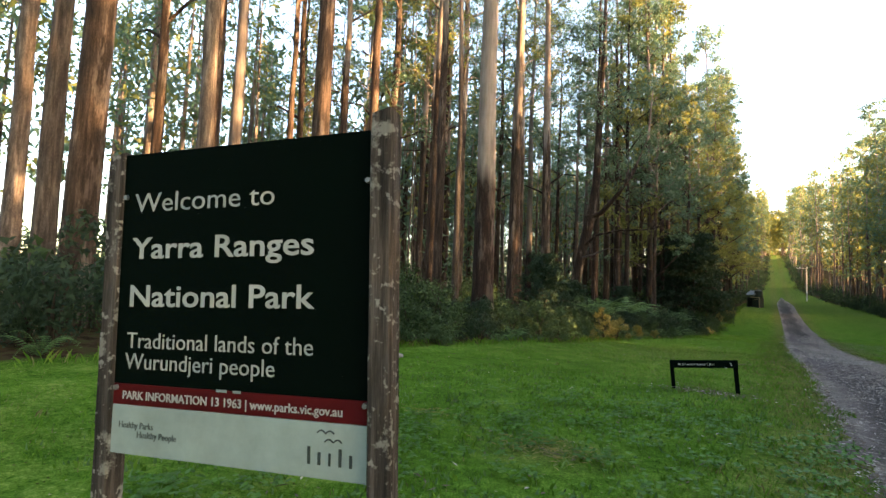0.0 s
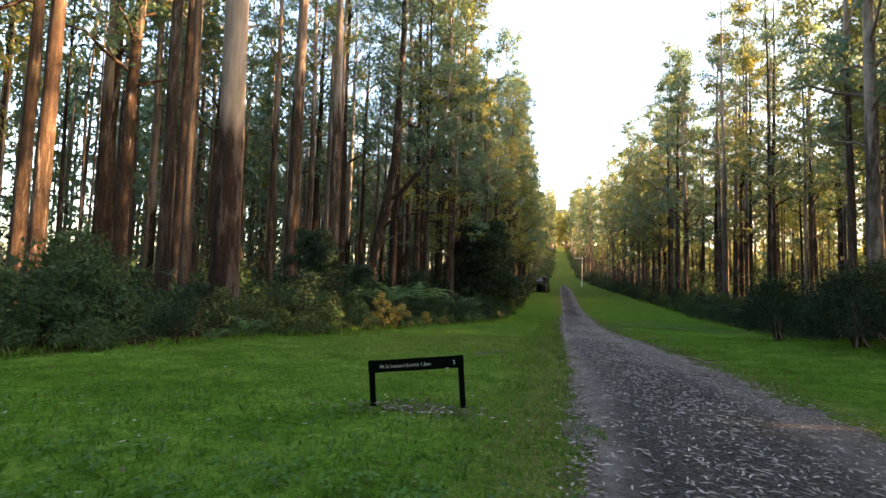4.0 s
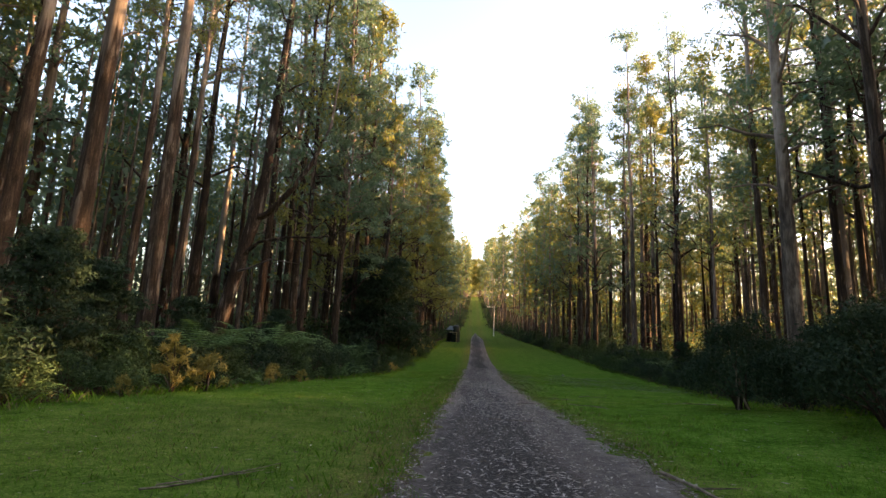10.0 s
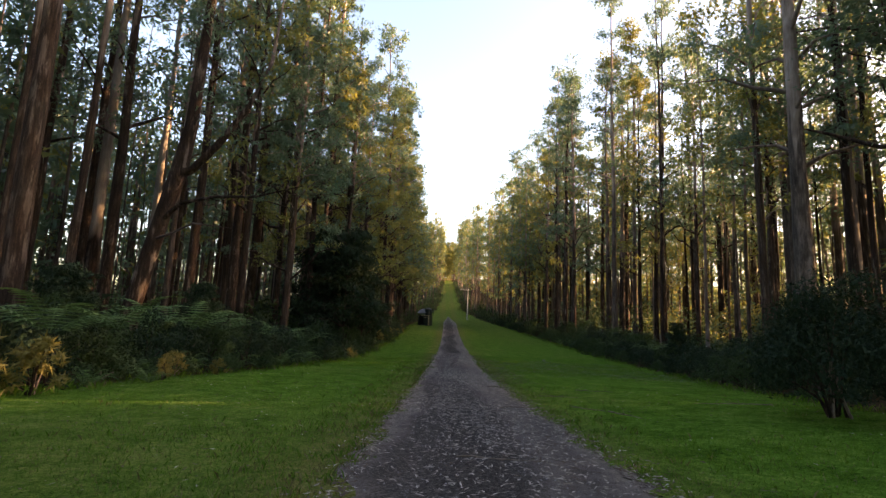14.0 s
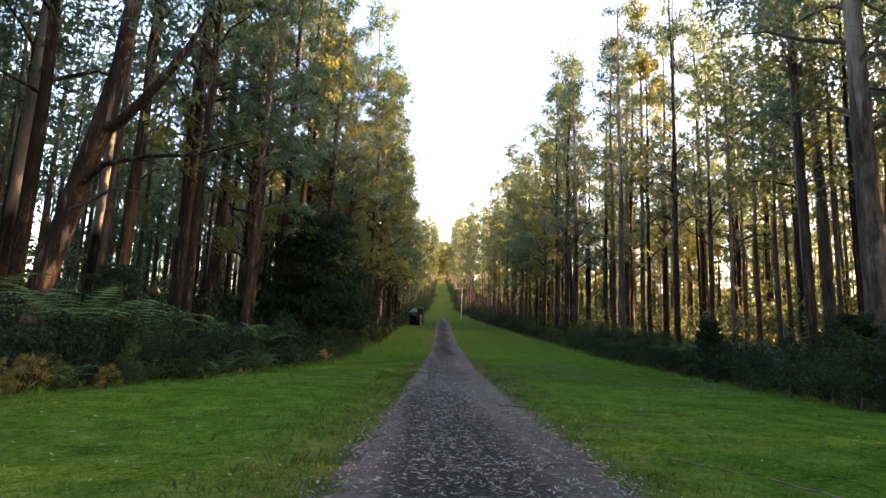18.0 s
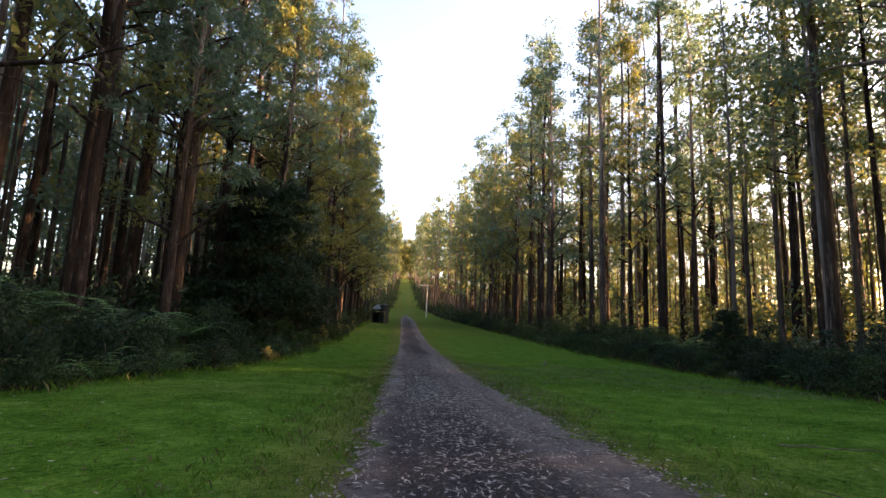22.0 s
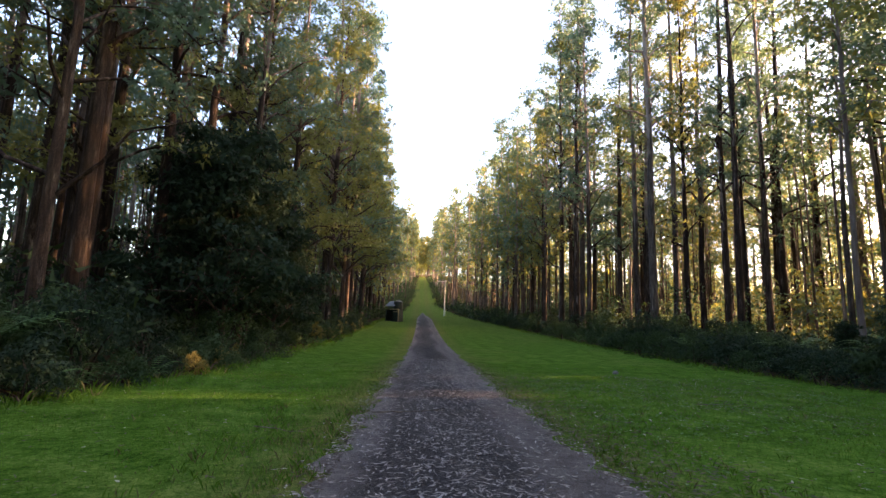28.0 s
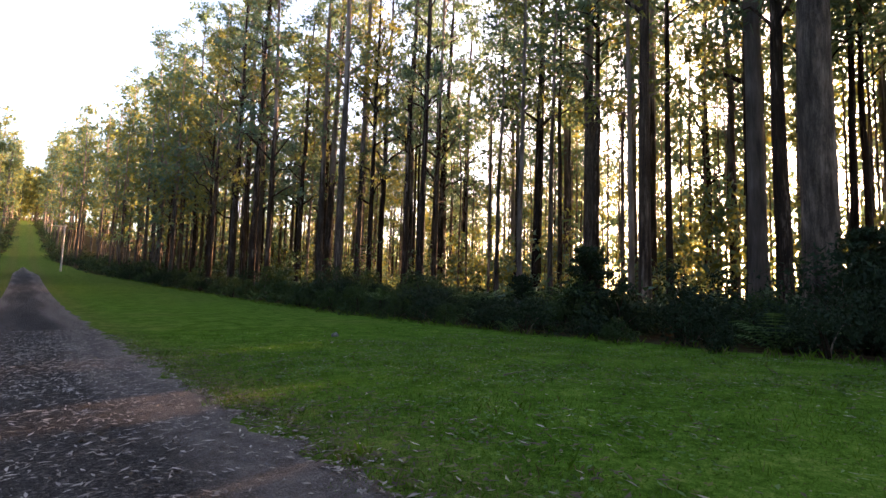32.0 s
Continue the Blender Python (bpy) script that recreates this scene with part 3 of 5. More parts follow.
def plant(kind, v, x, y, s=1.0, yaw=None, sz=None, tilt=(0, 0)):
    yaw = rs.random() * 360 if yaw is None else yaw
    m = at(x, y, yaw, s, sz, 0.0, tilt)
    key = (kind, v)
    if key not in PROTO:
        ob = PROTO[key] = tree(KINDS[kind][v], LABEL[kind][0], "tree", LABEL[kind][1])
        ob.matrix_basis = m
    else:
        base = PROTO[key]
        ob = copy_thing(base, m @ Matrix.Diagonal((1 / base.scale[0], 1 / base.scale[1], 1 / base.scale[2], 1)))
    taken.append((x, y))
    return ob


# trees that the walk passes near, each in its own place: kind, variant, x, y, bole width against the variant's own, height likewise
NEAR = (
    ("big", 0, -11.7, 21.4, 1.0, 1.0), ("big", 1, -15.2, 32.4, 0.9, 1.0), ("bole", 0, -21.8, 35.6, 1.2, 1.05), ("bole", 3, -18.7, 27.0, 1.3, 1.05),
    ("bole", 1, -31.9, 35.0, 1.2, 1), ("bole", 2, -30.0, 37.0, 1.0, 1), ("bole", 4, -26.4, 39.4, 1.2, 1), ("big", 1, -14.3, 36.5, 0.8, 0.9),
    ("bole", 1, -25.0, 54.5, 1.3, 1), ("bole", 4, -19.3, 49.0, 1.2, 1),
    ("bole", 2, -24.3, 61.5, 1.0, 1), ("bole", 1, -13.9, 48.9, 1.0, 1), ("bole", 0, -22.5, 74.0, 1.2, 1), ("bole", 0, -28.2, 43.2, 1.2, 1),
    ("bole", 4, -25.6, 50.3, 1.1, 1), ("bole", 2, -22.1, 51.5, 1.1, 1), ("bole", 3, -17.8, 62.0, 0.9, 1), ("bole", 1, -14.6, 60.8, 1.4, 1),
    ("big", 1, -16.1, 5.7, 0.9, 1), ("tall", 0, -21.1, 6.5, 1.1, 1), ("tall", 3, -24.5, 6.5, 1.2, 1), ("tall", 2, -18.4, 10.5, 0.9, 1),
    ("bole", 4, -25.4, 12.0, 0.9, 1), ("big", 2, -20.4, 13.1, 0.62, 0.9), ("bole", 0, -22.9, 13.4, 1.2, 1), ("big", 1, -16.5, 14.6, 0.85, 1),
    ("thin", 2, -23.1, 18.3, 1.3, 1.2), ("bole", 3, -22.4, 21.8, 1.0, 1), ("bole", 1, -16.6, 18.1, 0.8, 1), ("bole", 4, -24.5, 29.0, 1.3, 1),
    ("bole", 0, -29.3, 31.9, 1.2, 1), ("bole", 3, -14.4, 21.3, 0.9, 1), ("thin", 0, -12.8, 20.6, 1.2, 1.1), ("bole", 3, -25.6, 35.0, 1.1, 1),
    ("big", 3, 24.8, 48.1, 1.2, 1), ("big", 2, 31.2, 51.8, 1.0, 1), ("tall", 4, 29.9, 50.4, 1.05, 1.2), ("big", 1, 41.0, 62.0, 0.95, 1),
    ("tall", 0, 35.5, 64.2, 1.4, 1.2), ("tall", 1, 39.5, 72.3, 1.4, 1.2), ("tall", 4, 44.7, 91.7, 1.5, 1.2), ("big", 2, 56.0, 89.0, 0.9, 1),
    ("tall", 1, 50.5, 100.2, 1.6, 1.2), ("big", 1, 32.3, 99.0, 1.0, 0.95), ("tall", 0, 54.8, 108.1, 1.5, 1.2), ("tall", 4, 38.0, 111.0, 1.5, 1.2),
    ("tall", 2, 61.0, 116.0, 1.5, 1.2), ("big", 2, 70.6, 86.4, 1.0, 1), ("tall", 1, 68.5, 115.0, 1.4, 1.2), ("tall", 0, 60.8, 97.9, 1.6, 1.2),
    ("tall", 3, 41.8, 106.5, 1.4, 1.2), ("tall", 2, 43.2, 96.5, 1.5, 1.2), ("tall", 1, 52.0, 95.0, 1.5, 1.2), ("tall", 4, 35.0, 104.0, 1.4, 1.2),
    ("tall", 3, 27.8, 92.5, 1.3, 1.2), ("tall", 2, 24.1, 109.0, 1.2, 1.22), ("tall", 0, 26.5, 86.0, 1.15, 1.28), ("tall", 3, 30.5, 89.0, 1.2, 1.3), ("tall", 1, 22.8, 98.5, 1.1, 1.2), ("tall", 1, 80.0, 127.0, 1.5, 1.2), ("tall", 0, 26.2, 106.0, 1.2, 1.2),
    ("tall", 4, 62.0, 80.0, 1.5, 1.2), ("tall", 2, 50.0, 76.0, 1.4, 1.2), ("tall", 0, 47.0, 66.5, 1.4, 1.2), ("tall", 1, 56.5, 63.0, 1.5, 1.2), ("tall", 3, 44.0, 55.0, 1.2, 1.2),
    ("tall", 4, 39.0, 50.5, 1.3, 1.2), ("tall", 0, 48.0, 47.5, 1.4, 1.2), ("tall", 1, 36.0, 45.0, 1.3, 1.2), ("tall", 2, 28.0, 40.0, 1.2, 1.2), ("tall", 1, 23.5, 33.0, 1.2, 1.2),
    ("thin", 0, 45.0, 47.8, 1.6, 1.2), ("thin", 2, 37.5, 46.9, 1.5, 1.2), ("tall", 4, 31.5, 82.0, 1.0, 1.2), ("tall", 1, 28.5, 76.0, 0.85, 1.2),
)
for kind, v, x, y, s, sz in NEAR:
    plant(kind, v, x, y, s, None, sz)


def clear(x, y, gap):
    return all((x - a) ** 2 + (y - b) ** 2 > gap * gap for a, b in taken)


for x, y, v, s in ((-12.5, 52, 1, 1.0), (-10.4, 57.5, 4, 1.0), (-9.6, 61.5, 1, 0.9), (-11.5, 66, 2, 1.0), (-8.6, 71.0, 4, 0.9)):
    plant("tall", v, x, y, s)
# leafy edge trees and dark understorey along the -x side
for x, y, v, s in ((-6.4, 61.5, 0, 1.0), (-8.6, 63.5, 0, 1.05), (-7.0, 66.5, 1, 1.0), (-9.5, 68, 1, 1.0), (-5.6, 67.0, 0, 0.75), (-5.8, 72.5, 1, 0.6), (-8.0, 74, 0, 0.7), (-11, 71, 0, 1.0)):
    plant("dark", v, x, y, s)
for x, y, v, s in ((-9.3, 54.0, 0, 0.8), (-11.5, 58.5, 1, 0.85), (-7.8, 67.5, 0, 1.0), (-10.5, 71, 1, 1.05), (-7.2, 76, 2, 1.1), (-9.0, 83, 0, 1.15), (-6.2, 88, 1, 1.1), (-6.0, 96, 2, 1.2), (-7.0, 103.5, 0, 1.1), (-8.0, 110, 1, 1.15), (-6, 118, 2, 1.2), (-7, 127, 0, 1.2), (-6.5, 137, 1, 1.2), (-12, 80, 1, 1.1), (-13, 94, 2, 1.2), (-12.5, 106, 0, 1.2)):
    plant("edge", v, x, y, s)
for i, (x, y, s) in enumerate(((23.5, 96, 0.95), (22.6, 104, 1.0), (25.5, 109, 0.95), (23.2, 115, 0.93), (24.5, 121, 0.9), (24.7, 129, 0.93), (22.5, 136, 0.95), (25.0, 143, 0.95), (23.0, 151, 0.98), (24.5, 159, 1.0), (23.4, 167, 1.0), (29, 118, 1.0), (30, 128, 1.0), (29.5, 139, 1.0), (30, 150, 1.0), (21.5, 176, 1.0), (-11.2, 50.5, 0.85), (-10.2, 57.0, 0.9), (-12.8, 62.5, 0.95), (-9.8, 66.0, 0.95), (-14.5, 55.5, 0.95), (-11.0, 73.5, 1.0), (-6.5, 147, 0.95), (-7.0, 158, 0.95), (-6.0, 170, 0.95), (-11, 150, 0.95), (-7.5, 92, 1.0), (-6.2, 100.5, 1.0), (-6.8, 106.5, 1.05), (-7.5, 115, 1.0), (-6.8, 124, 1.0), (-7.5, 134, 1.0), (34, 90, 0.95), (37, 84, 1.0), (30, 86, 0.9))):
    plant("rim", i % 3, x, y, s, None, s * 1.16)

# unseen trees on the sun's side, added to shade the start of the walk
for x, y, v, s in ((15.0, 3.4, 0, 0.9), (18.5, 2.6, 1, 1.0), (16.5, 5.4, 0, 0.8), (13.8, 7.6, 1, 0.9), (16.0, 9.6, 0, 0.9), (19.0, 7.4, 1, 1.0), (18.2, 11.6, 0, 1.0), (21.5, 10.2, 1, 1.0), (20.0, 15.6, 0, 0.95), (22.6, 18.4, 1, 1.0), (19.2, 13.4, 1, 0.85), (24.0, 21.5, 0, 0.9)):
    plant("dark", v, x, y, s)

# dark saplings among the shrubs on the shaded side
for x, y, v, s in ((-10.2, 25.6, 0, 0.42), (-11.4, 29.2, 1, 0.45), (-9.6, 41.8, 0, 0.36), (-11.8, 36.0, 1, 0.4)):
    plant("dark", v, x, y, s)

# dark saplings in the hedge on the sunny side
for x, y, v, s in ((19.8, 54.5, 0, 0.32), (22.2, 46.4, 1, 0.38), (24.0, 45.2, 0, 0.42), (22.4, 60.0, 1, 0.26), (19.2, 34.4, 0, 0.42), (22.0, 34.9, 1, 0.55)):
    plant("dark", v, x, y, s)

# unseen trees round the start of the walk and beside it, added to shade it
for i, (x, y, s) in enumerate(((-9, -8, 1.0), (3.5, -16, 1.0), (11.5, -5, 1.0), (14.5, 4, 1.05), (17.5, 12, 1.0), (21, 8, 1.0), (0, -20, 1.0), (15, -9, 1.0), (27, 5, 1.0), (33, 8.5, 1.0), (31, 13.5, 1.0))):
    plant("rim", i % 3, x, y, s, None, s)
for i, (x, y, s) in enumerate(((19.5, 19, 1.0), (22.5, 25.5, 1.0), (24, 16, 1.0), (28, 30, 1.0), (33, 24, 1.0), (37, 17, 1.0))):
    plant("bole", i % 5, x, y, s, None, s)

# full crowns over the big boles on the sunny side
for i, (x, y, s) in enumerate(((28.5, 44.6, 1.1), (33.5, 52.8, 0.8), (27.5, 56.0, 0.85), (23.6, 38.5, 1.0), (26.0, 29.0, 1.05))):
    plant("rim", i % 3, x, y, s, None, 1.45)

# slender trees crowding behind the big boles where the walk ends
for _ in range(26):
    plant("thin", int(rs.integers(3)), 27 + 36 * rs.random(), 43 + 36 * rs.random(), 1.0 + 0.6 * rs.random(), None, 0.9 + 0.5 * rs.random())

# the rest of the wood, both sides
counts = [0, 0]
for _ in range(9000):
    side = int(rs.random() < 0.5)
    y = -20 + 150 * rs.random()
    if side:
        x = edge_left(y) - 7.0 - 24 * rs.random() ** 1.1
        gap = 2.5 if y > 30 else 5.0
    else:
        x = edge_right(y) + 10 + 46 * rs.random() ** 1.05
        gap = 3.0
    if counts[side] >= (70, 58)[side] or not clear(x, y, gap):
        continue
    if rs.random() < (0.4, 0.7)[1 - side]:
        plant("thin", int(rs.integers(3)), x, y, 0.85 + 0.5 * rs.random(), None, 0.95 + 0.35 * rs.random())
    elif 8 < y < 110:
        plant("bole" if side else "tall", int(rs.integers(5)), x, y, (1.05 if not side else 0.75) + 0.3 * rs.random(), None, 0.92 + 0.14 * rs.random())
    else:
        plant("deep", int(rs.integers(3)), x, y, 1.0 + 0.4 * rs.random(), None, 0.9 + 0.2 * rs.random())
    counts[side] += 1


def far_wood(name, n, pick, label, seed, low=0.3, big=1.0, warm=0.3, m=26, girth=1.0):
    """Trees too far off to count: boles and thin crowns in one mesh."""
    rng = np.random.default_rng(seed)
    tv, tf, cents = [], [], []
    k = 0
    for _ in range(n):
        x, y, h = pick(rng)
        z = gz(x, y)
        r = girth * (0.16 + 0.2 * rng.random())
        v, f = tube(np.array([[x, y, z - 0.5], [x + rng.normal(0, 0.2), y, z + h * 0.5], [x + rng.normal(0, 0.4), y, z + h]]), [r, r * 0.7, 0.04], 5)
        tv.append(v), tf.append(f + k)
        k += len(v)
        q = np.sort(rng.random(m)) ** 0.8
        ang = rng.random(m) * 6.28
        rr = 3.6 * (1.05 - 0.7 * q) * np.sqrt(rng.random(m))
        lo = low + 0.15 * rng.random()
        cents.append(np.column_stack([x + rr * np.cos(ang), y + rr * np.sin(ang), z + h * (lo + (1 - lo) * q)]))
    c = np.concatenate(cents)
    lv, lf = leaf_cloud(c, np.full(len(c), 1.35 * big ** 0.5), int(15 / min(1.0, big)), 0.9 * big, 0.24 * big, rng)
    tq = np.concatenate(tf)
    tt = np.concatenate([tq[:, [0, 1, 2]], tq[:, [0, 2, 3]]])
    v = np.concatenate([np.concatenate(tv), lv])
    f = np.concatenate([tt, lf + k])
    # warm: share of leaves that take the sunlit colour
    idx = np.concatenate([np.zeros(len(tt), int), np.where(rng.random(len(lf)) > warm, 1, 2)])
    return tagged(new(name, mesh_np(name, v, f, [M_BARK_GREY, M_LEAF, M_LEAF_SUNLIT], False, idx)), label, "forest", kind="stuff")


def along_edge(edge, sign, reach, tall, long=245):
    def pick(r):
        y = 125 + long * r.random() ** 1.3
        return float(edge(y)) + sign * (2.5 + reach * r.random() ** 1.6), y, tall + 9 * r.random()
    return pick


far_wood("far_wood", 160, along_edge(edge_left, -1, 60, 30), "distant gum forest along the clearing", 71, 0.1, 1.25, 0.55)
far_wood("far_wood", 215, along_edge(edge_right, 1, 60, 31, 190), "distant gum forest along the clearing", 72, 0.16, 1.1, 0.5)
far_wood("far_wood", 110, lambda r: (-24 + 44 * r.random(), 345 + 50 * r.random(), 20 + 7 * r.random()), "forest closing the far end of the clearing", 73, 0.05, 1.8, 0.8)
far_wood("far_wood", 165, lambda r: (-27 - 60 * r.random() ** 1.2, 40 + 112 * r.random(), 25 + 9 * r.random()), "deep gum forest behind the nearer trees", 74, 0.03, 1.0, 0.2, 24)
far_wood("far_wood", 66, lambda r: (-36 - 40 * r.random(), -25 + 60 * r.random(), 28 + 9 * r.random()), "thin gum forest behind the nearer trees", 77, 0.2, 0.85, 0.3, 20)
far_wood("far_wood", 115, lambda r: (46 + 75 * r.random() ** 0.8, -15 + 200 * r.random(), 25 + 10 * r.random()), "deep gum forest behind the nearer trees", 75, 0.35, 0.9, 0.6, 15, 0.8)
far_wood("far_wood", 60, lambda r: (-60 + 120 * r.random(), -25 - 50 * r.random(), 32 + 9 * r.random()), "gum forest behind the start of the walk", 76)
far_wood("far_wood", 190, lambda r: (38 + 100 * r.random(), 132 + 150 * r.random(), 10 + 6 * r.random()), "young gum forest covering the far hillside", 81, 0.0, 1.5, 0.5, 14)
far_wood("slender_wood", 70, lambda r: (42 + 44 * r.random(), 41 + 52 * r.random(), 24 + 9 * r.random()), "crowd of slender gum boles against the low sun", 83, 0.6, 0.75, 0.45, 8, 0.5)
# low wood added to block the low sun from lawn and track
far_wood("young_wood", 120, lambda r: (40 + 34 * r.random(), 14 + 84 * r.random(), 6 + 4.5 * r.random()), "young gums and saplings under the tall trees", 84, 0.0, 0.8, 0.5, 16, 0.35)
far_wood("slender_wood", 120, lambda r: (38 + 46 * r.random(), 26 + 110 * r.random(), 23 + 8 * r.random()), "crowd of slender gum boles behind the clearing's edge", 78, 0.62, 0.75, 0.3, 10, 0.5)
far_wood("slender_wood", 170, lambda r: (-24 - 40 * r.random(), 24 + 120 * r.random(), 24 + 9 * r.random()), "crowd of slender gum boles deep in the wood", 79, 0.55, 0.75, 0.3, 10, 0.5)
far_wood("slender_wood", 80, lambda r: (48 + 40 * r.random(), 20 + 120 * r.random(), 26 + 9 * r.random()), "crowd of slender gum boles far behind the clearing's edge", 80, 0.5, 0.8, 0.5, 12, 0.5)


def forked_gum():
    """A leaning old gum with a broken knob, a rising side bole and a long low dead limb."""
    rng = np.random.default_rng(8)
    root = tagged(new("forked_gum_tree"), "leaning forked gum tree with a long dead limb low down", "tree")
    bole = np.array([[0, 0, -0.5], [0.15, 0, 2.5], [0.7, 0.1, 5.5], [1.3, 0.1, 8.5], [1.9, 0.1, 10.8], [2.3, 0.2, 14], [2.5, 0.3, 20], [2.9, 0.3, 28], [3.0, 0.2, 38]], float)
    child("trunk", mesh_np("trunk", *tube(bole, [0.62, 0.5, 0.46, 0.45, 0.47, 0.36, 0.3, 0.2, 0.05], 12, 0.09, rng), M_BARK_DARK, True), root)
    side = np.array([[1.9, 0.1, 10.6], [2.9, -0.2, 10.9], [4.4, -0.5, 12.4], [6.0, -0.7, 14.6], [7.2, -0.8, 17.5], [7.6, -0.8, 22]], float)
    child("limb", mesh_np("limb", *tube(side, [0.3, 0.24, 0.2, 0.17, 0.12, 0.03], 9, 0.06, rng), M_BARK, True), root, "smooth grey-brown rising limb")
    low = np.array([[1.1, 0, 7.6], [2.6, -0.4, 8.8], [4.8, -1.0, 9.1], [7.4, -1.8, 9.0], [10.2, -2.6, 9.5]], float)
    tw = [tube(low, [0.16, 0.12, 0.09, 0.06, 0.015], 7, 0.05, rng)]
    for i in range(9):
        q = low[1 + i % 3] + (low[2 + i % 3] - low[1 + i % 3]) * rng.random()
        d = np.array([1.2 * rng.random() + 0.4, rng.normal(0, 0.8), rng.normal(0.1, 0.5)])
        tw.append(tube(np.array([q, q + d * 0.5 + (0, 0, 0.12), q + d]), [0.035, 0.022, 0.006], 4))
    child("limb", mesh_np("limb", *join(tw), M_BARK_DARK, True), root, "long bare dead limb")
    low2 = np.array([[0.9, 0, 6.6], [2.4, -0.8, 6.9], [4.0, -1.6, 7.4], [6.4, -2.2, 7.1]], float)
    child("limb", mesh_np("limb", *tube(low2, [0.1, 0.07, 0.05, 0.012], 6, 0.05, rng), M_BARK_PALE, True), root, "bare pale dead limb")
    c = np.concatenate([side[3:] + rng.normal(0, 1.0, (3, 3)) for _ in range(5)] + [bole[6:] + rng.normal(0, 1.3, (3, 3)) for _ in range(9)])
    lv, lf = leaf_cloud(c, np.full(len(c), 1.3), 40, 0.42, 0.085, rng)
    child("crown", mesh_np("crown", lv, lf, M_LEAF), root)
    root.matrix_basis = at(-15.1, 45.0, 0, 0.96)
    taken.append((-15.1, 45.0))


forked_gum()

# ---- undergrowth ----
rb = np.random.default_rng(5)


def bush_meshes(seed, w, h, mounds, per, leaf, mat, stems=7, base=0.0, spread=1.0):
    """An uneven shrub: several stems from the ground and leafy mounds that overlap, low ones round the foot."""
    rng = np.random.default_rng(seed)
    a = np.arange(mounds) * 2.4 + rng.normal(0, 0.4, mounds)
    q = np.sqrt((np.arange(mounds) + 0.5) / mounds)
    lobe = 1 + 0.22 * np.sin(2 * a + seed) + 0.14 * np.sin(3 * a + 2 * seed)
    r = w * 0.5 * q * 0.8 * lobe
    rad = w * (0.15 + 0.10 * rng.random(mounds)) * spread
    top = h * (1 - 0.62 * q ** 2.4) * (0.68 + 0.38 * rng.random(mounds))
    c = np.column_stack([r * np.cos(a), r * np.sin(a), np.maximum(base * h, top - rad * 0.8)])
    lv, lf = puffs(c, rad, per, leaf[0], leaf[1], rng, 0.1, 0.85, 0.22, 0.12)
    low = lv.reshape(-1, 3, 3)[:, :, 2].min(1) < 0.0
    lv = lv.reshape(-1, 3, 3)[~low].reshape(-1, 3)
    lf = np.arange(len(lv)).reshape(-1, 3)
    st = []
    for i in range(stems):
        tgt = c[rng.integers(mounds)]
        b = rng.normal(0, 0.035 * w, 3) * (1, 1, 0)
        p = np.array([b + (0, 0, -0.1), b + (tgt - b) * (0.25, 0.25, 0.4), b + (tgt - b) * (0.6, 0.6, 0.75), tgt])
        st.append(mesh_np("stem", *tube(p, [0.022 * h ** 0.5, 0.018 * h ** 0.5, 0.012, 0.005], 5), M_BARK_DARK, True))
    return st, mesh_np("foliage", lv, lf, mat)


def shrub_thing(meshes, label, group, name="shrub", category="shrub"):
    root = tagged(new(name), label, category, group)
    for me in meshes[0]:
        child("stem", me, root)
    child("foliage", meshes[1], root)
    return root


def frond_mesh(length, width, arch, seed, mat):
    """One fern frond: a midrib with pinnae that taper to the tip."""
    rng = np.random.default_rng(seed)
    n = 15
    s = np.linspace(0.12, 1, n)
    px, pz = s * length, arch * np.sin(s * 2.3) - 0.25 * arch * s ** 3 * 2
    v, f, k = [], [], 0
    mid = np.column_stack([np.concatenate([[0], px]), np.zeros(n + 1), np.concatenate([[0], pz])])
    tv, tf = tube(mid, np.linspace(0.014, 0.003, n + 1), 3)
    for i in range(n):
        wl = width * math.sin(min(1.0, 0.18 + s[i] * 1.0) * 3.0) * (0.85 + 0.3 * rng.random()) + 0.02
        for sg in (-1, 1):
            b = np.array([px[i], 0, pz[i]])
            tip = b + np.array([0.35 * wl, sg * wl, -0.16 * wl])
            hw = 0.36 * length / n
            v += [b - (hw, 0, 0), b + (hw * 0.6, 0, 0.01), tip]
            f.append([k, k + 1, k + 2])
            k += 3
    tq = np.concatenate([tf[:, [0, 1, 2]], tf[:, [0, 2, 3]]])
    return mesh_np("frond", np.concatenate([np.array(v), tv]), np.concatenate([np.array(f), tq + k]), mat)


FRONDS = [frond_mesh(1.15, 0.24, 0.42, 1, M_FERN), frond_mesh(1.0, 0.22, 0.5, 2, M_FERN), frond_mesh(0.85, 0.2, 0.32, 3, M_FERN)]
TREE_FRONDS = [frond_mesh(2.3, 0.46, 0.6, 4, M_FERN), frond_mesh(2.0, 0.42, 0.42, 5, M_FERN)]


def fern(label, group, fronds, n, trunk=0.0, name="fern"):
    root = tagged(new(name), label, "fern", group)
    if trunk:
        p = np.array([[0, 0, -0.3], [0.03, 0, trunk * 0.5], [0, 0.02, trunk + 0.05]])
        child("trunk", mesh_np("trunk", *tube(p, [0.14, 0.11, 0.10], 9, 0.15, np.random.default_rng(3)), M_BARK_DARK, True), root)
    for i in range(n):
        ob = child("frond", fronds[i % len(fronds)], root)
        ob.matrix_basis = pose(0, 0, trunk, 0, -18 + 26 * rb.random() - (8 if i % 2 else 0), i * 360 / n + 20 * rb.random())
    return root


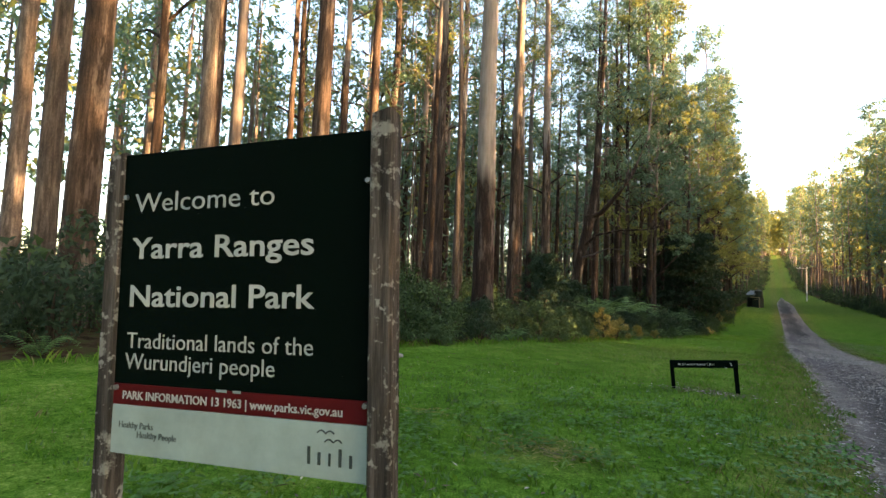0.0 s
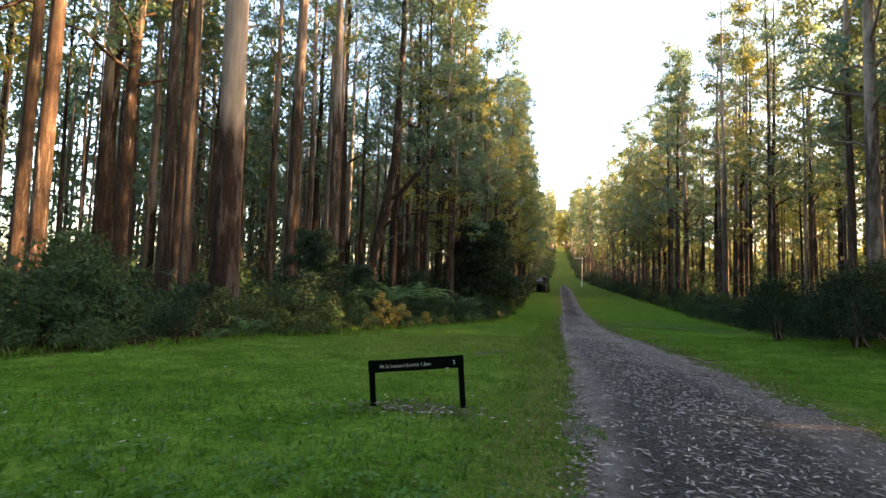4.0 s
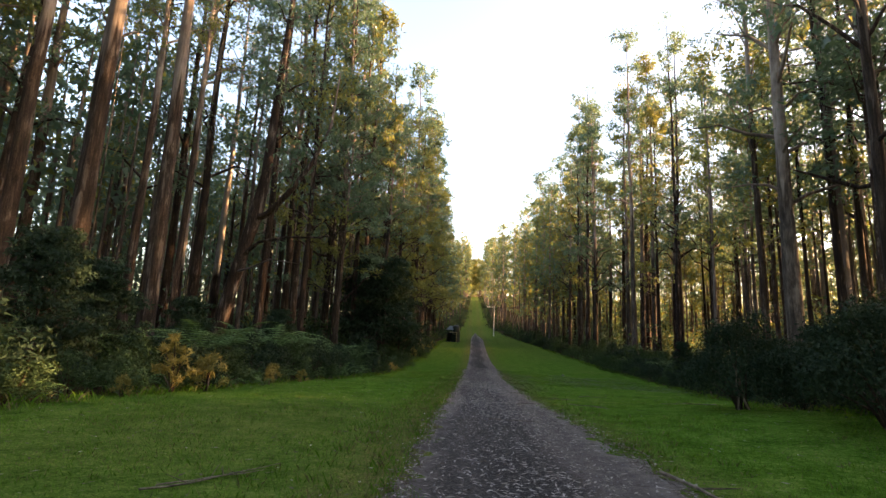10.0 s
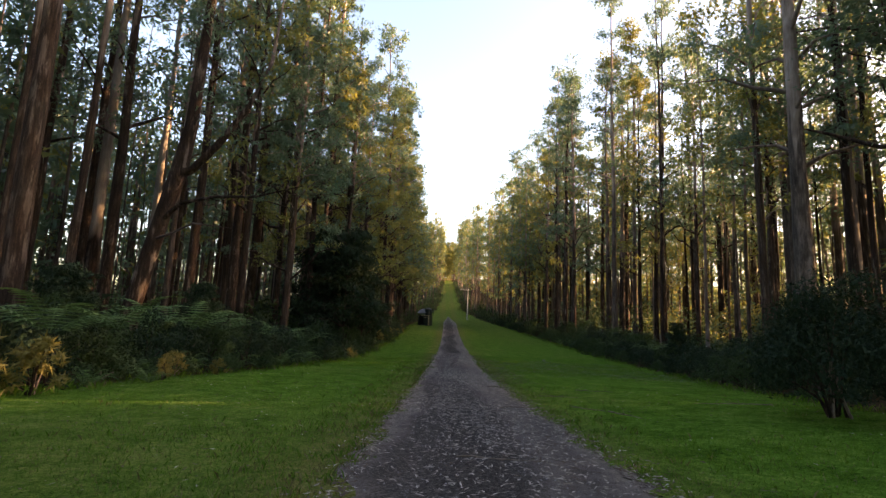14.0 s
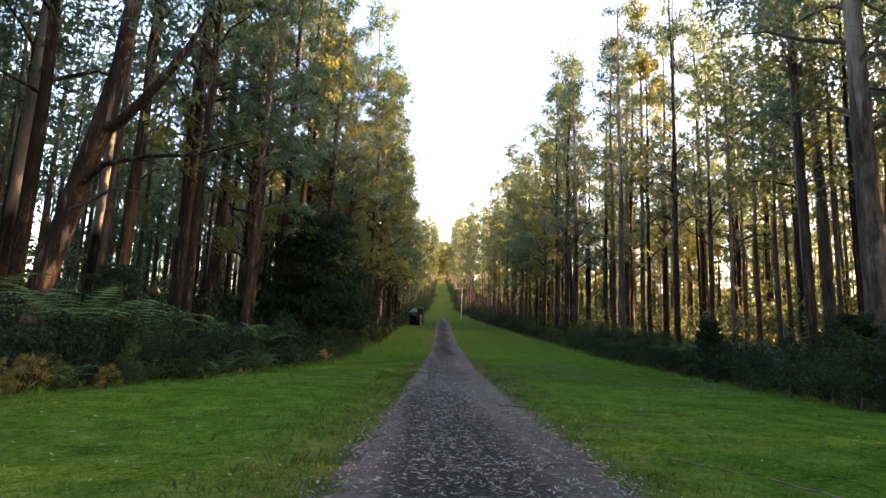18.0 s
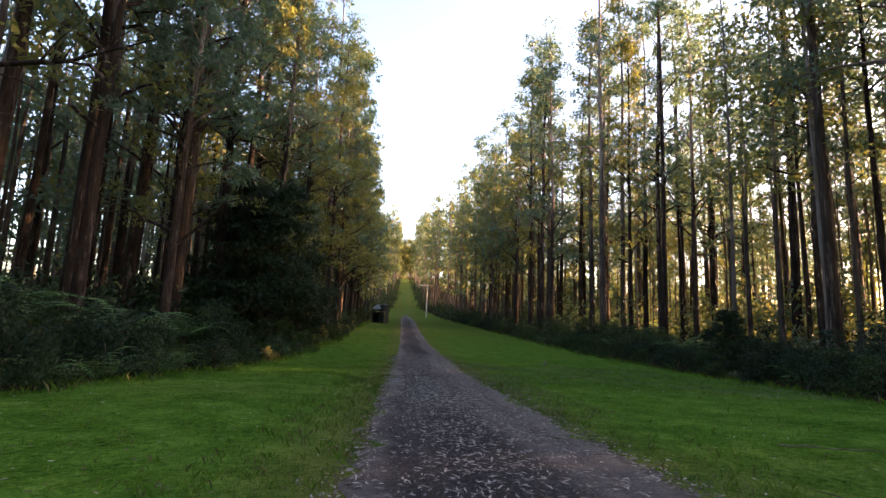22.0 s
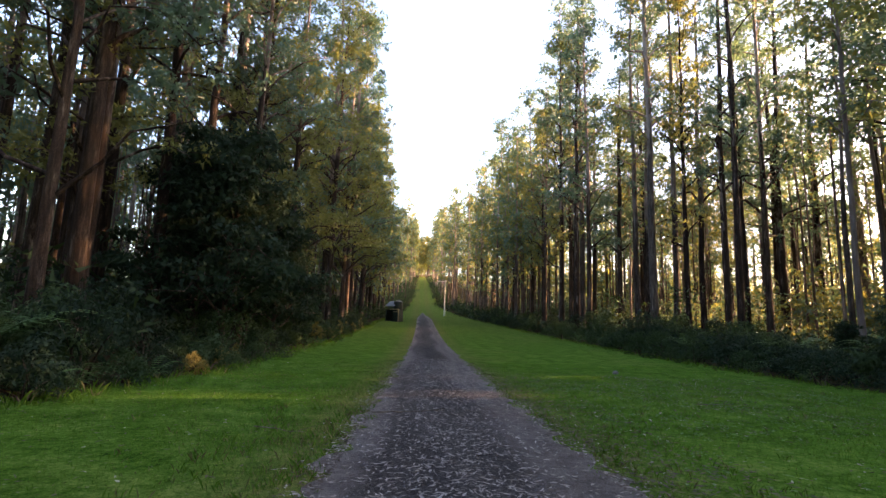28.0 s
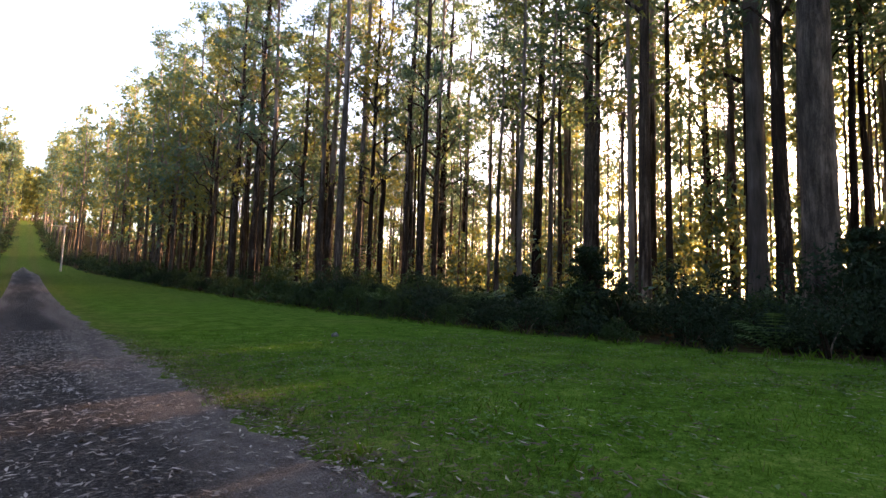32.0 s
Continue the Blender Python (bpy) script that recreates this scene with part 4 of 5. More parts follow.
SHRUBS = {
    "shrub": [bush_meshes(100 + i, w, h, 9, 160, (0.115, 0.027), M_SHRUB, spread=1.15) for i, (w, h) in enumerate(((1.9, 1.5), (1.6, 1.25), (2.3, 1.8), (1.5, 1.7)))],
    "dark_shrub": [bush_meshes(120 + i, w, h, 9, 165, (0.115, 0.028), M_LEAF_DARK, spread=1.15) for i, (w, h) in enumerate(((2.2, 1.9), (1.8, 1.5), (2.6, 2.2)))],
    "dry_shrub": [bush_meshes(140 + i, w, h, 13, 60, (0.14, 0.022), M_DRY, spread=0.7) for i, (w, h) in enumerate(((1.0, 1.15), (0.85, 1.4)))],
    "large_shrub": [bush_meshes(160 + i, w, h, 75, 170, (0.095, 0.022), M_LEAF_SHADED, 12, 0.26, 0.55) for i, (w, h) in enumerate(((4.2, 2.7), (3.4, 2.4)))],
}
SHRUB_LABEL = {
    "shrub": ("leafy green shrub in the forest undergrowth", "undergrowth shrubs"),
    "dark_shrub": ("dense dark green shrub along the forest edge", "dark undergrowth shrubs"),
    "dry_shrub": ("small golden-brown shrub with drying leaves", "dry golden shrubs"),
    "large_shrub": ("large spreading dark shrub with bare stems showing below", "large shrubs beside the track"),
}
SPROTO = {}


def put_shrub(kind, v, x, y, s=1.0, sz=None, yaw=None):
    m = at(x, y, rb.random() * 360 if yaw is None else yaw, s, sz, 0.03)
    key = (kind, v)
    if key not in SPROTO:
        if kind == "fern":
            ob = fern("bright green fern with arching fronds", "ferns", FRONDS, 9)
        elif kind == "tree_fern":
            ob = fern("tree fern with a short shaggy trunk and wide fronds", "tree ferns", TREE_FRONDS, 11, 1.1, "tree_fern")
        else:
            ob = shrub_thing(SHRUBS[kind][v], *SHRUB_LABEL[kind], kind)
        SPROTO[key] = ob
        ob.matrix_basis = m
    else:
        base = SPROTO[key]
        ob = copy_thing(base, m @ Matrix.Diagonal((1 / base.scale[0], 1 / base.scale[1], 1 / base.scale[2], 1)))
    return ob


# the big shrubs beside the track; the last four, unseen, are added shade for the start
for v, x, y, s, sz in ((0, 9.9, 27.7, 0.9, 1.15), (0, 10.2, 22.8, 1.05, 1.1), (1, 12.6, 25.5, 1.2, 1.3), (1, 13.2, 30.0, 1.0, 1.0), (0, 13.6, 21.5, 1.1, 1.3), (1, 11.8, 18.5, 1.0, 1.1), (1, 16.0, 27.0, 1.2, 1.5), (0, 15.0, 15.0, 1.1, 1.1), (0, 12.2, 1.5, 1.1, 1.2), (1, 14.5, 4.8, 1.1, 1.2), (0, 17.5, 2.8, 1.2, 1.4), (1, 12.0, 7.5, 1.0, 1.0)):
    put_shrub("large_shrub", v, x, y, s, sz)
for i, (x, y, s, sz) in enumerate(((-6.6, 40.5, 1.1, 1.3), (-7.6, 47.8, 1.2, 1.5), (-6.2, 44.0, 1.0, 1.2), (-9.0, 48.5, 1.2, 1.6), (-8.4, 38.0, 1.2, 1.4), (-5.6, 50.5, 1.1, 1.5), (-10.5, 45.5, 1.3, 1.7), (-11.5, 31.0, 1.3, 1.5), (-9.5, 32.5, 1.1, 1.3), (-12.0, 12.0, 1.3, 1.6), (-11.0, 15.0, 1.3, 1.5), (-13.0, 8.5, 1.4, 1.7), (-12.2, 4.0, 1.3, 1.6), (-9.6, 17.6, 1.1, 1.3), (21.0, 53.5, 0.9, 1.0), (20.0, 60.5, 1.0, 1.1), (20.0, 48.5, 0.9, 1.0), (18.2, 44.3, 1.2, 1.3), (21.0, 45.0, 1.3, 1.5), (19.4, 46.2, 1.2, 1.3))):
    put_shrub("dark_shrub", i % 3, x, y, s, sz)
for i, (x, y, s, sz) in enumerate(((-9.4, 28.6, 1.2, 1.25), (-10.6, 30.2, 1.3, 1.5), (-8.6, 33.6, 1.1, 1.0), (-10.8, 34.4, 1.3, 1.6), (-9.0, 37.4, 1.2, 1.2), (-11.6, 38.4, 1.5, 1.9), (-8.0, 42.0, 1.1, 1.1), (-9.6, 46.6, 1.3, 1.5), (-7.6, 51.5, 1.2, 1.4), (-12.6, 24.6, 1.4, 1.6), (-10.0, 24.0, 1.2, 1.1))):
    put_shrub("shrub", i % 4, x, y, s, sz)
# taller clumps that break the undergrowth's outline
for i, (kind, x, y, s, sz) in enumerate((("shrub", -12.6, 9.4, 1.5, 1.75), ("shrub", -11.6, 12.6, 1.2, 1.3), ("shrub", -13.6, 16.6, 1.6, 1.9), ("dark_shrub", -14.4, 6.6, 1.4, 1.6), ("shrub", -11.0, 20.2, 1.1, 1.35), ("shrub", -12.4, 22.6, 1.4, 1.7), ("dark_shrub", -10.4, 26.6, 1.1, 1.5), ("shrub", -11.4, 33.0, 1.4, 1.7),
                                         ("dark_shrub", 19.6, 50.6, 1.35, 1.0), ("dark_shrub", 20.6, 57.6, 1.5, 1.05), ("dark_shrub", 18.8, 47.4, 1.3, 0.9), ("dark_shrub", 20.4, 63.8, 1.4, 1.0), ("shrub", 21.2, 66.6, 1.3, 1.1), ("dark_shrub", 20.0, 71.4, 1.4, 1.0), ("dark_shrub", 20.8, 78.0, 1.5, 1.05), ("dark_shrub", -4.9, 81.5, 1.2, 1.2), ("dark_shrub", -4.6, 87.5, 1.3, 1.3), ("dark_shrub", -5.2, 95.0, 1.4, 1.3))):
    put_shrub(kind, i % 3, x, y, s, sz)
# small ferns at the foot of the hedges
for x, y, s in ((18.4, 52.2, 0.6), (19.0, 55.4, 0.7), (18.9, 58.6, 0.6), (18.5, 49.3, 0.55), (19.2, 61.8, 0.6), (-8.0, 23.2, 0.9), (-7.7, 25.9, 0.8), (-7.4, 31.4, 0.8), (-6.6, 33.0, 0.7), (-6.9, 38.6, 0.9), (-8.4, 20.6, 0.9), (-8.8, 18.4, 1.0), (-9.4, 14.6, 0.9), (-10.0, 11.2, 0.9)):
    put_shrub("fern", 0, x, y, s)
for x, y, s in ((-6.2, 41.2, 1.1), (-5.9, 43.0, 1.3), (-5.4, 45.2, 1.2), (-5.8, 46.8, 1.4), (-5.0, 48.6, 1.0), (-5.3, 50.2, 1.2), (-4.8, 52.4, 0.9), (-7.4, 36.6, 1.2), (-7.6, 34.2, 1.1), (-6.9, 40.0, 1.2), (-8.2, 30.0, 1.1), (-8.2, 27.0, 1.2)):
    put_shrub("fern", 0, x, y, s)
# tree ferns and golden shrubs among the undergrowth
for x, y, s in ((-8.6, 31.5, 1.2), (-9.8, 36.2, 1.35), (-8.8, 39.4, 1.4), (-9.6, 44.0, 1.3), (-7.4, 46.8, 1.1), (-11.0, 41.2, 1.4), (-6.4, 49.2, 1.0), (-13, 34, 1.0), (-11.0, 27.5, 0.9), (20.6, 61.0, 0.9), (21.0, 56.5, 0.9), (19.9, 69.0, 0.8), (-13.5, 16.0, 0.9)):
    put_shrub("tree_fern", 0, x, y, s)
for i, (x, y, s) in enumerate(((-7.0, 29.2, 1.25), (-7.5, 28.0, 1.3), (-7.3, 25.4, 0.55), (-6.7, 33.9, 0.6), (-3.9, 53.6, 0.45), (-4.3, 54.0, 0.5), (-4.3, 93.0, 1.0), (-4.0, 99.0, 1.0), (-7.2, 35.4, 0.85), (-6.9, 34.4, 0.6), (-6.3, 36.9, 0.6), (-4.8, 76.0, 1.1), (-4.6, 79.5, 1.0), (-4.4, 84, 1.1), (-5.0, 58.0, 0.6), (-5.2, 60.0, 0.5), (-4.9, 78, 0.9), (-4.5, 90, 0.9), (-4.6, 54.5, 0.6), (-4.3, 56.0, 0.6))):
    put_shrub("dry_shrub", i % 2, x, y, s)


def band(n, edge, sign, y0, y1, deep, mix, gap, seed, tall=1.0, wide=1.0):
    """Shrubs and ferns along one side, thick at the margin."""
    rng = np.random.default_rng(seed)
    spots = []
    for _ in range(n * 12):
        if len(spots) >= n:
            break
        y = y0 + (y1 - y0) * rng.random()
        d = 0.1 + deep * rng.random() ** 1.5
        x = float(edge(y)) + sign * d
        if any((x - a) ** 2 + (y - b) ** 2 < gap * gap for a, b in spots):
            continue
        spots.append((x, y))
        r = rng.random()
        low = 0.6 + 0.4 * min(1.0, d / 1.6)
        acc = 0.0
        for kind, share, nv in mix:
            acc += share
            if r < acc:
                size = wide * low * (0.7 + 0.65 * rng.random() ** 1.4)
                put_shrub(kind, int(rng.integers(nv)), x, y, size, size * tall * (0.7 + 0.5 * rng.random()))
                break


LEFT_MIX = (("shrub", 0.5, 4), ("fern", 0.24, 1), ("dark_shrub", 0.26, 3))
RIGHT_MIX = (("shrub", 0.48, 4), ("fern", 0.17, 1), ("dark_shrub", 0.35, 3))
band(105, edge_left, -1, 2, 50, 6.5, LEFT_MIX, 1.05, 201, 1.05, 1.1)
band(80, edge_left, -1, 50, 110, 5.0, LEFT_MIX, 1.1, 202, 1.1, 1.15)
band(72, edge_right, 1, 38, 80, 5.0, RIGHT_MIX, 1.5, 203, 1.1, 1.35)
band(60, edge_right, 1, 80, 140, 4.0, RIGHT_MIX, 1.7, 204, 1.15, 1.4)
band(34, edge_right, 1, -8, 38, 7.0, RIGHT_MIX, 1.2, 205)
band(14, edge_left, -1, -14, 2, 6.0, LEFT_MIX, 1.2, 206)


def thicket(seed, spots, label, mats, hi):
    """Low growth deep among the trees, in one mesh."""
    rng = np.random.default_rng(seed)
    c = []
    for x, y in spots(rng):
        h = hi * (0.4 + 0.6 * rng.random())
        m = 7
        p = np.column_stack([x + rng.normal(0, 0.9, m), y + rng.normal(0, 0.9, m), np.full(m, gz(x, y)) + h * rng.random(m)])
        c.append(p)
    c = np.concatenate(c)
    lv, lf = leaf_cloud(c, np.full(len(c), 0.35 + 0.14 * min(hi, 8)), 12 if hi < 5 else 18, min(0.46, 0.3 + 0.05 * hi), min(0.13, 0.095 + 0.014 * hi), rng, droop=0.1)
    return tagged(new("thicket", mesh_np("thicket", lv, lf, mats, False, (rng.random(len(lf)) < 0.4).astype(int))), label, "undergrowth", kind="stuff")


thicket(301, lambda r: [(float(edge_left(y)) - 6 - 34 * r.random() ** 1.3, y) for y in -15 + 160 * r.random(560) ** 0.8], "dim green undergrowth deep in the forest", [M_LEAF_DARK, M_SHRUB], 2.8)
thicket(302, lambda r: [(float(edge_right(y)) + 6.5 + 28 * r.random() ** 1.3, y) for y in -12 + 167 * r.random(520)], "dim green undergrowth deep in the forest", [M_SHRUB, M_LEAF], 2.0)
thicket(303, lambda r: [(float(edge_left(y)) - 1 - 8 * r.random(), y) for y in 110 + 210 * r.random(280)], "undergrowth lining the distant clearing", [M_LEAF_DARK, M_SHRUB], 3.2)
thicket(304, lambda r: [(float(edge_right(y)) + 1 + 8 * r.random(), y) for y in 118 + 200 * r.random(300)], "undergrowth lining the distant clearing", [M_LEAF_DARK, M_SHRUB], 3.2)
thicket(305, lambda r: [(34 + 44 * r.random(), y) for y in -10 + 200 * r.random(430)], "yellow-green saplings filling the far side of the wood", [M_LEAF, M_LEAF_SUNLIT], 6.5)
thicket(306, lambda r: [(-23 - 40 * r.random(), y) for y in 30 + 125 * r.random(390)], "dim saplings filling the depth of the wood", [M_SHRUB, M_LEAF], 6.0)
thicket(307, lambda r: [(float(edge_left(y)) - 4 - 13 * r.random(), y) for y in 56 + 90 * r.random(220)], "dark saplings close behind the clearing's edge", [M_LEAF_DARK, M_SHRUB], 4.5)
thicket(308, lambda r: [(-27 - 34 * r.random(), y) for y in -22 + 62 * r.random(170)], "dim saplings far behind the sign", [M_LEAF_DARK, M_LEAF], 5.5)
thicket(309, lambda r: [(float(edge_right(y)) + 8 + 34 * r.random(), y) for y in 78 + 110 * r.random(190)], "sunlit saplings behind the clearing's edge", [M_SHRUB, M_LEAF], 6.5)


# ---- signs, hut, pole, rocks and sticks ----


def box(bm, cx, cy, cz, sx, sy, sz, bevel=0.0):
    r = bmesh.ops.create_cube(bm, size=1.0, matrix=Matrix.Translation((cx, cy, cz)) @ Matrix.Diagonal((sx, sy, sz, 1)))
    if bevel:
        es = list({e for v in r["verts"] for e in v.link_edges})
        bmesh.ops.bevel(bm, geom=es, offset=bevel, segments=2, affect="EDGES", profile=0.5)
    return r


def box_part(name, dims, material, parent, label="", bevel=0.004):
    bm = bmesh.new()
    box(bm, *dims, bevel)
    return part(name, bm, material, parent, label)


def letters(text, size, x, z, y, material, parent, bold=False, width=None, name="letter", label=""):
    """Raised flat lettering in the x-z plane, facing -y, its left end at x and its baseline at z."""
    cu = bpy.data.curves.new(name, "FONT")
    cu.body, cu.size, cu.extrude = text, size, 0.0012
    cu.resolution_u = 3
    if bold:
        cu.offset = size * 0.012
    else:
        cu.offset = -size * 0.005
    ob = new(name, cu)
    dg = bpy.context.evaluated_depsgraph_get()
    me = bpy.data.meshes.new_from_object(ob.evaluated_get(dg))
    bpy.data.objects.remove(ob)
    bpy.data.curves.remove(cu)
    co = np.zeros(len(me.vertices) * 3)
    me.vertices.foreach_get("co", co)
    co = co.reshape(-1, 3)
    k = width / (co[:, 0].max() - co[:, 0].min()) if width else 1.0
    out = np.column_stack([x + (co[:, 0] - co[:, 0].min()) * k, y - co[:, 2], z + co[:, 1]])
    polys = [list(p.vertices) for p in me.polygons]
    bpy.data.meshes.remove(me)
    # one part a letter: islands that stand over one another belong to the same letter
    root = list(range(len(out)))

    def find(i):
        while root[i] != i:
            root[i] = root[root[i]]
            i = root[i]
        return i

    for p in polys:
        for q in p[1:]:
            root[find(q)] = find(p[0])
    span = {}
    for i in range(len(out)):
        a, b = span.get(find(i), (9e9, -9e9))
        span[find(i)] = (min(a, out[i, 0]), max(b, out[i, 0]))
    glyphs = []
    for r, (a, b) in sorted(span.items(), key=lambda e: e[1][0]):
        if glyphs and min(b, glyphs[-1][2]) - a > 0.6 * min(b - a, glyphs[-1][2] - glyphs[-1][1]):
            glyphs[-1][0].add(r)
            glyphs[-1][2] = max(b, glyphs[-1][2])
        else:
            glyphs.append([{r}, a, b])
    for roots, _, _ in glyphs:
        ids = [i for i in range(len(out)) if find(i) in roots]
        at_new = {i: n for n, i in enumerate(ids)}
        gm = bpy.data.meshes.new(name)
        gm.from_pydata([tuple(out[i]) for i in ids], [], [[at_new[i] for i in p] for p in polys if find(p[0]) in roots])
        gm.materials.append(material)
        child(name, gm, parent, label)


def sign_paint(name, color, rough=0.35):
    n = Nodes(name)
    d = n.noise(3.0, detail=5.0, rough=0.7)
    sp = n.noise(60.0, detail=3.0)
    c = n.mix(n.ramp(sp, (0.755, (0, 0, 0)), (0.79, (0.3, 0.3, 0.3))), n.ramp(d, (0.3, tuple(v * 0.8 for v in color)), (0.7, tuple(min(1, v * 1.15) for v in color))), (0.22, 0.22, 0.2))
    return n.done(c, n.ramp(d, (0.3, (rough,) * 3), (0.7, (rough + 0.2,) * 3)), 0.0, 0.02)


M_SIGN_GREEN, M_SIGN_RED, M_SIGN_WHITE = sign_paint("sign_dark_green", (0.0007, 0.0026, 0.0018), 0.8), sign_paint("sign_red", (0.046, 0.0055, 0.006), 0.6), sign_paint("sign_white", (0.165, 0.215, 0.20), 0.6)
M_TEXT_WHITE, M_TEXT_DARK = plain("sign_lettering_white", (0.225, 0.245, 0.235), 0.5, vary=0.08, bump=0), plain("sign_lettering_dark", (0.02, 0.03, 0.03), 0.5, vary=0.1, bump=0)
M_STEEL = plain("galvanised_bolt", (0.16, 0.165, 0.165), 0.5, 0.8)


def wood_post(parent, x, y, h, w, seed, sink=0.4):
    """A rough square post with worn edges and a weathered top."""
    rng = np.random.default_rng(seed)
    n = 26
    v, f = [], []
    sec = np.array([(-1, -0.8), (-0.8, -1), (0.8, -1), (1, -0.8), (1, 0.8), (0.8, 1), (-0.8, 1), (-1, 0.8)]) * w / 2
    zs = np.linspace(-sink, h, n)
    for i, z in enumerate(zs):
        k = 1 + rng.normal(0, 0.012, (8, 1))
        c = sec * k * (0.93 if i == n - 1 else 1)
        v += [(x + a, y + b, z + (rng.normal(0, 0.008) if i == n - 1 else 0)) for a, b in c]
    for i in range(n - 1):
        f += [[i * 8 + j, i * 8 + (j + 1) % 8, (i + 1) * 8 + (j + 1) % 8, (i + 1) * 8 + j] for j in range(8)]
    me = bpy.data.meshes.new("post")
    me.from_pydata(v, [], f + [list(range((n - 1) * 8, n * 8))])
    me.materials.append(M_POST)
    return child("post", me, parent, "weathered grey-brown wooden post with lichen")


def welcome_sign():
    root = tagged(new("welcome_sign"), "large dark green park welcome sign between weathered wooden posts", "sign")
    W, H, z0 = 1.33, 1.412, 0.655
    x0 = -W / 2
    zg, zr = z0 + 0.318, z0 + 0.222
    box_part("green_panel", (0, 0, (zg + z0 + H) / 2, W, 0.012, z0 + H - zg), M_SIGN_GREEN, root, "dark green painted panel")
    box_part("red_band", (0, -0.0005, (zr + zg) / 2, W, 0.012, zg - zr - 0.001), M_SIGN_RED, root, "dark red information band")
    box_part("white_panel", (0, -0.001, (z0 + zr) / 2, W, 0.012, zr - z0 - 0.001), M_SIGN_WHITE, root, "pale grey-white lower panel")
    yf = -0.0075
    for text, size, x, z, wid, bold in (
        ("Welcome to", 0.132, 0.075, 1.125, 0.785, False),
        ("Yarra Ranges", 0.142, 0.07, 0.903, 0.99, True),
        ("National Park", 0.142, 0.075, 0.678, 0.995, True),
        ("Traditional lands of the", 0.105, 0.07, 0.484, 0.997, False),
        ("Wurundjeri people", 0.105, 0.065, 0.388, 0.82, False),
    ):
        letters(text, size, x0 + x, z0 + z, yf, M_TEXT_WHITE, root, bold, wid, label="white letter")
    letters("PARK INFORMATION 13 1963 | www.parks.vic.gov.au", 0.052, x0 + 0.062, zr + 0.028, yf - 0.0005, M_TEXT_WHITE, root, True, 1.145, label="white letter")
    letters("Healthy Parks", 0.042, x0 + 0.05, z0 + 0.120, yf - 0.001, M_TEXT_DARK, root, False, 0.20, label="dark letter")
    letters("Healthy People", 0.042, x0 + 0.16, z0 + 0.080, yf - 0.001, M_TEXT_DARK, root, False, 0.225, label="dark letter")
    # plain emblem: two small winged strokes over a bar
    for dx, dz in ((0.0, 0.045), (0.035, 0.012)):
        pts = np.array([[x0 + 1.135 + dx + u * 0.024, yf - 0.002, z0 + 0.135 + dz + 0.012 * abs(math.sin(u * 1.9))] for u in np.linspace(-1.6, 1.6, 9)])
        child("emblem_stroke", mesh_np("emblem_stroke", *tube(pts, np.full(9, 0.0035), 5), M_TEXT_DARK), root)
    for k, (w, h) in enumerate(((0.030, 0.07), (0.030, 0.05), (0.022, 0.05), (0.030, 0.07), (0.030, 0.05))):
        box_part("emblem_bar", (x0 + 1.06 + k * 0.047, yf - 0.002, z0 + 0.055 + h / 2, w * 0.45, 0.003, h), M_TEXT_DARK, root, bevel=0.001)
    wood_post(root, x0 - 0.047, 0.03, 2.075, 0.098, 4)
    wood_post(root, -x0 + 0.050, 0.0, 2.125, 0.098, 5)
    for bz in (0.30, 1.2):
        for sx in (-1, 1):
            bm = bmesh.new()
            bmesh.ops.create_cone(bm, cap_ends=True, segments=10, radius1=0.013, radius2=0.011, depth=0.012, matrix=Matrix.Translation((sx * (W / 2 - 0.022), yf - 0.005, z0 + bz)) @ Euler((radians(90), 0, 0)).to_matrix().to_4x4())
            part("bolt", bm, M_STEEL, root, "dull steel bolt")
    # a torn chip in the paint at the red band's upper edge
    for cx, cw in ((0.62, 0.055), (0.70, 0.04)):
        box_part("paint_chip", (x0 + cx, yf - 0.0012, zg - 0.002, cw, 0.002, 0.011), M_SIGN_WHITE, root, bevel=0)
    a, b = Vector((-2.656, 1.028, 0)), Vector((-1.396, 1.388, 0))
    mid = (a + b) / 2
    yaw = math.degrees(math.atan2(b.y - a.y, b.x - a.x))
    # the whole sign has sunk a little at one end
    root.matrix_basis = pose(mid.x, mid.y, 1.36, 0, -2.3, yaw) @ Matrix.Translation((0.015, 0, -1.36))
    return root


welcome_sign()


def trail_sign():
    root = tagged(new("trail_sign"), "low dark green trail sign board on two square posts", "sign")
    w, h = 1.19, 0.64
    box_part("board", (0, -0.05, h - 0.075, w + 0.0, 0.035, 0.15), M_SIGN_GREEN, root, "dark green board with white lettering", 0.006)
    for sx in (-1, 1):
        box_part("post", (sx * (w / 2 - 0.035), 0, h / 2 - 0.12, 0.07, 0.07, h + 0.23), M_SIGN_GREEN, root, "", 0.008)
    letters("Mt St Leonard Summit 1.2km", 0.058, -0.45, h - 0.098, -0.0685, M_TEXT_WHITE, root, True, 0.63, label="white letter")
    for k, (dx, dz, a, b) in enumerate(((0, 0.018, 0.03, 0.008), (0.004, 0.0, 0.012, 0.03), (0.008, -0.02, 0.022, 0.012))):
        box_part("walker_symbol_bar", (0.47 + dx, -0.069, h - 0.075 + dz, a, 0.003, b), M_TEXT_WHITE, root, bevel=0.001)
    box_part("paint_chip", (0.385, -0.069, h - 0.145, 0.04, 0.003, 0.012), M_TEXT_WHITE, root, bevel=0.001)
    # it leans, one end higher than the other
    root.matrix_basis = pose(-1.043, 10.87, 0.19, 0, -4.6, 14.5) @ Matrix.Translation((0, 0, -h))
    return root


trail_sign()

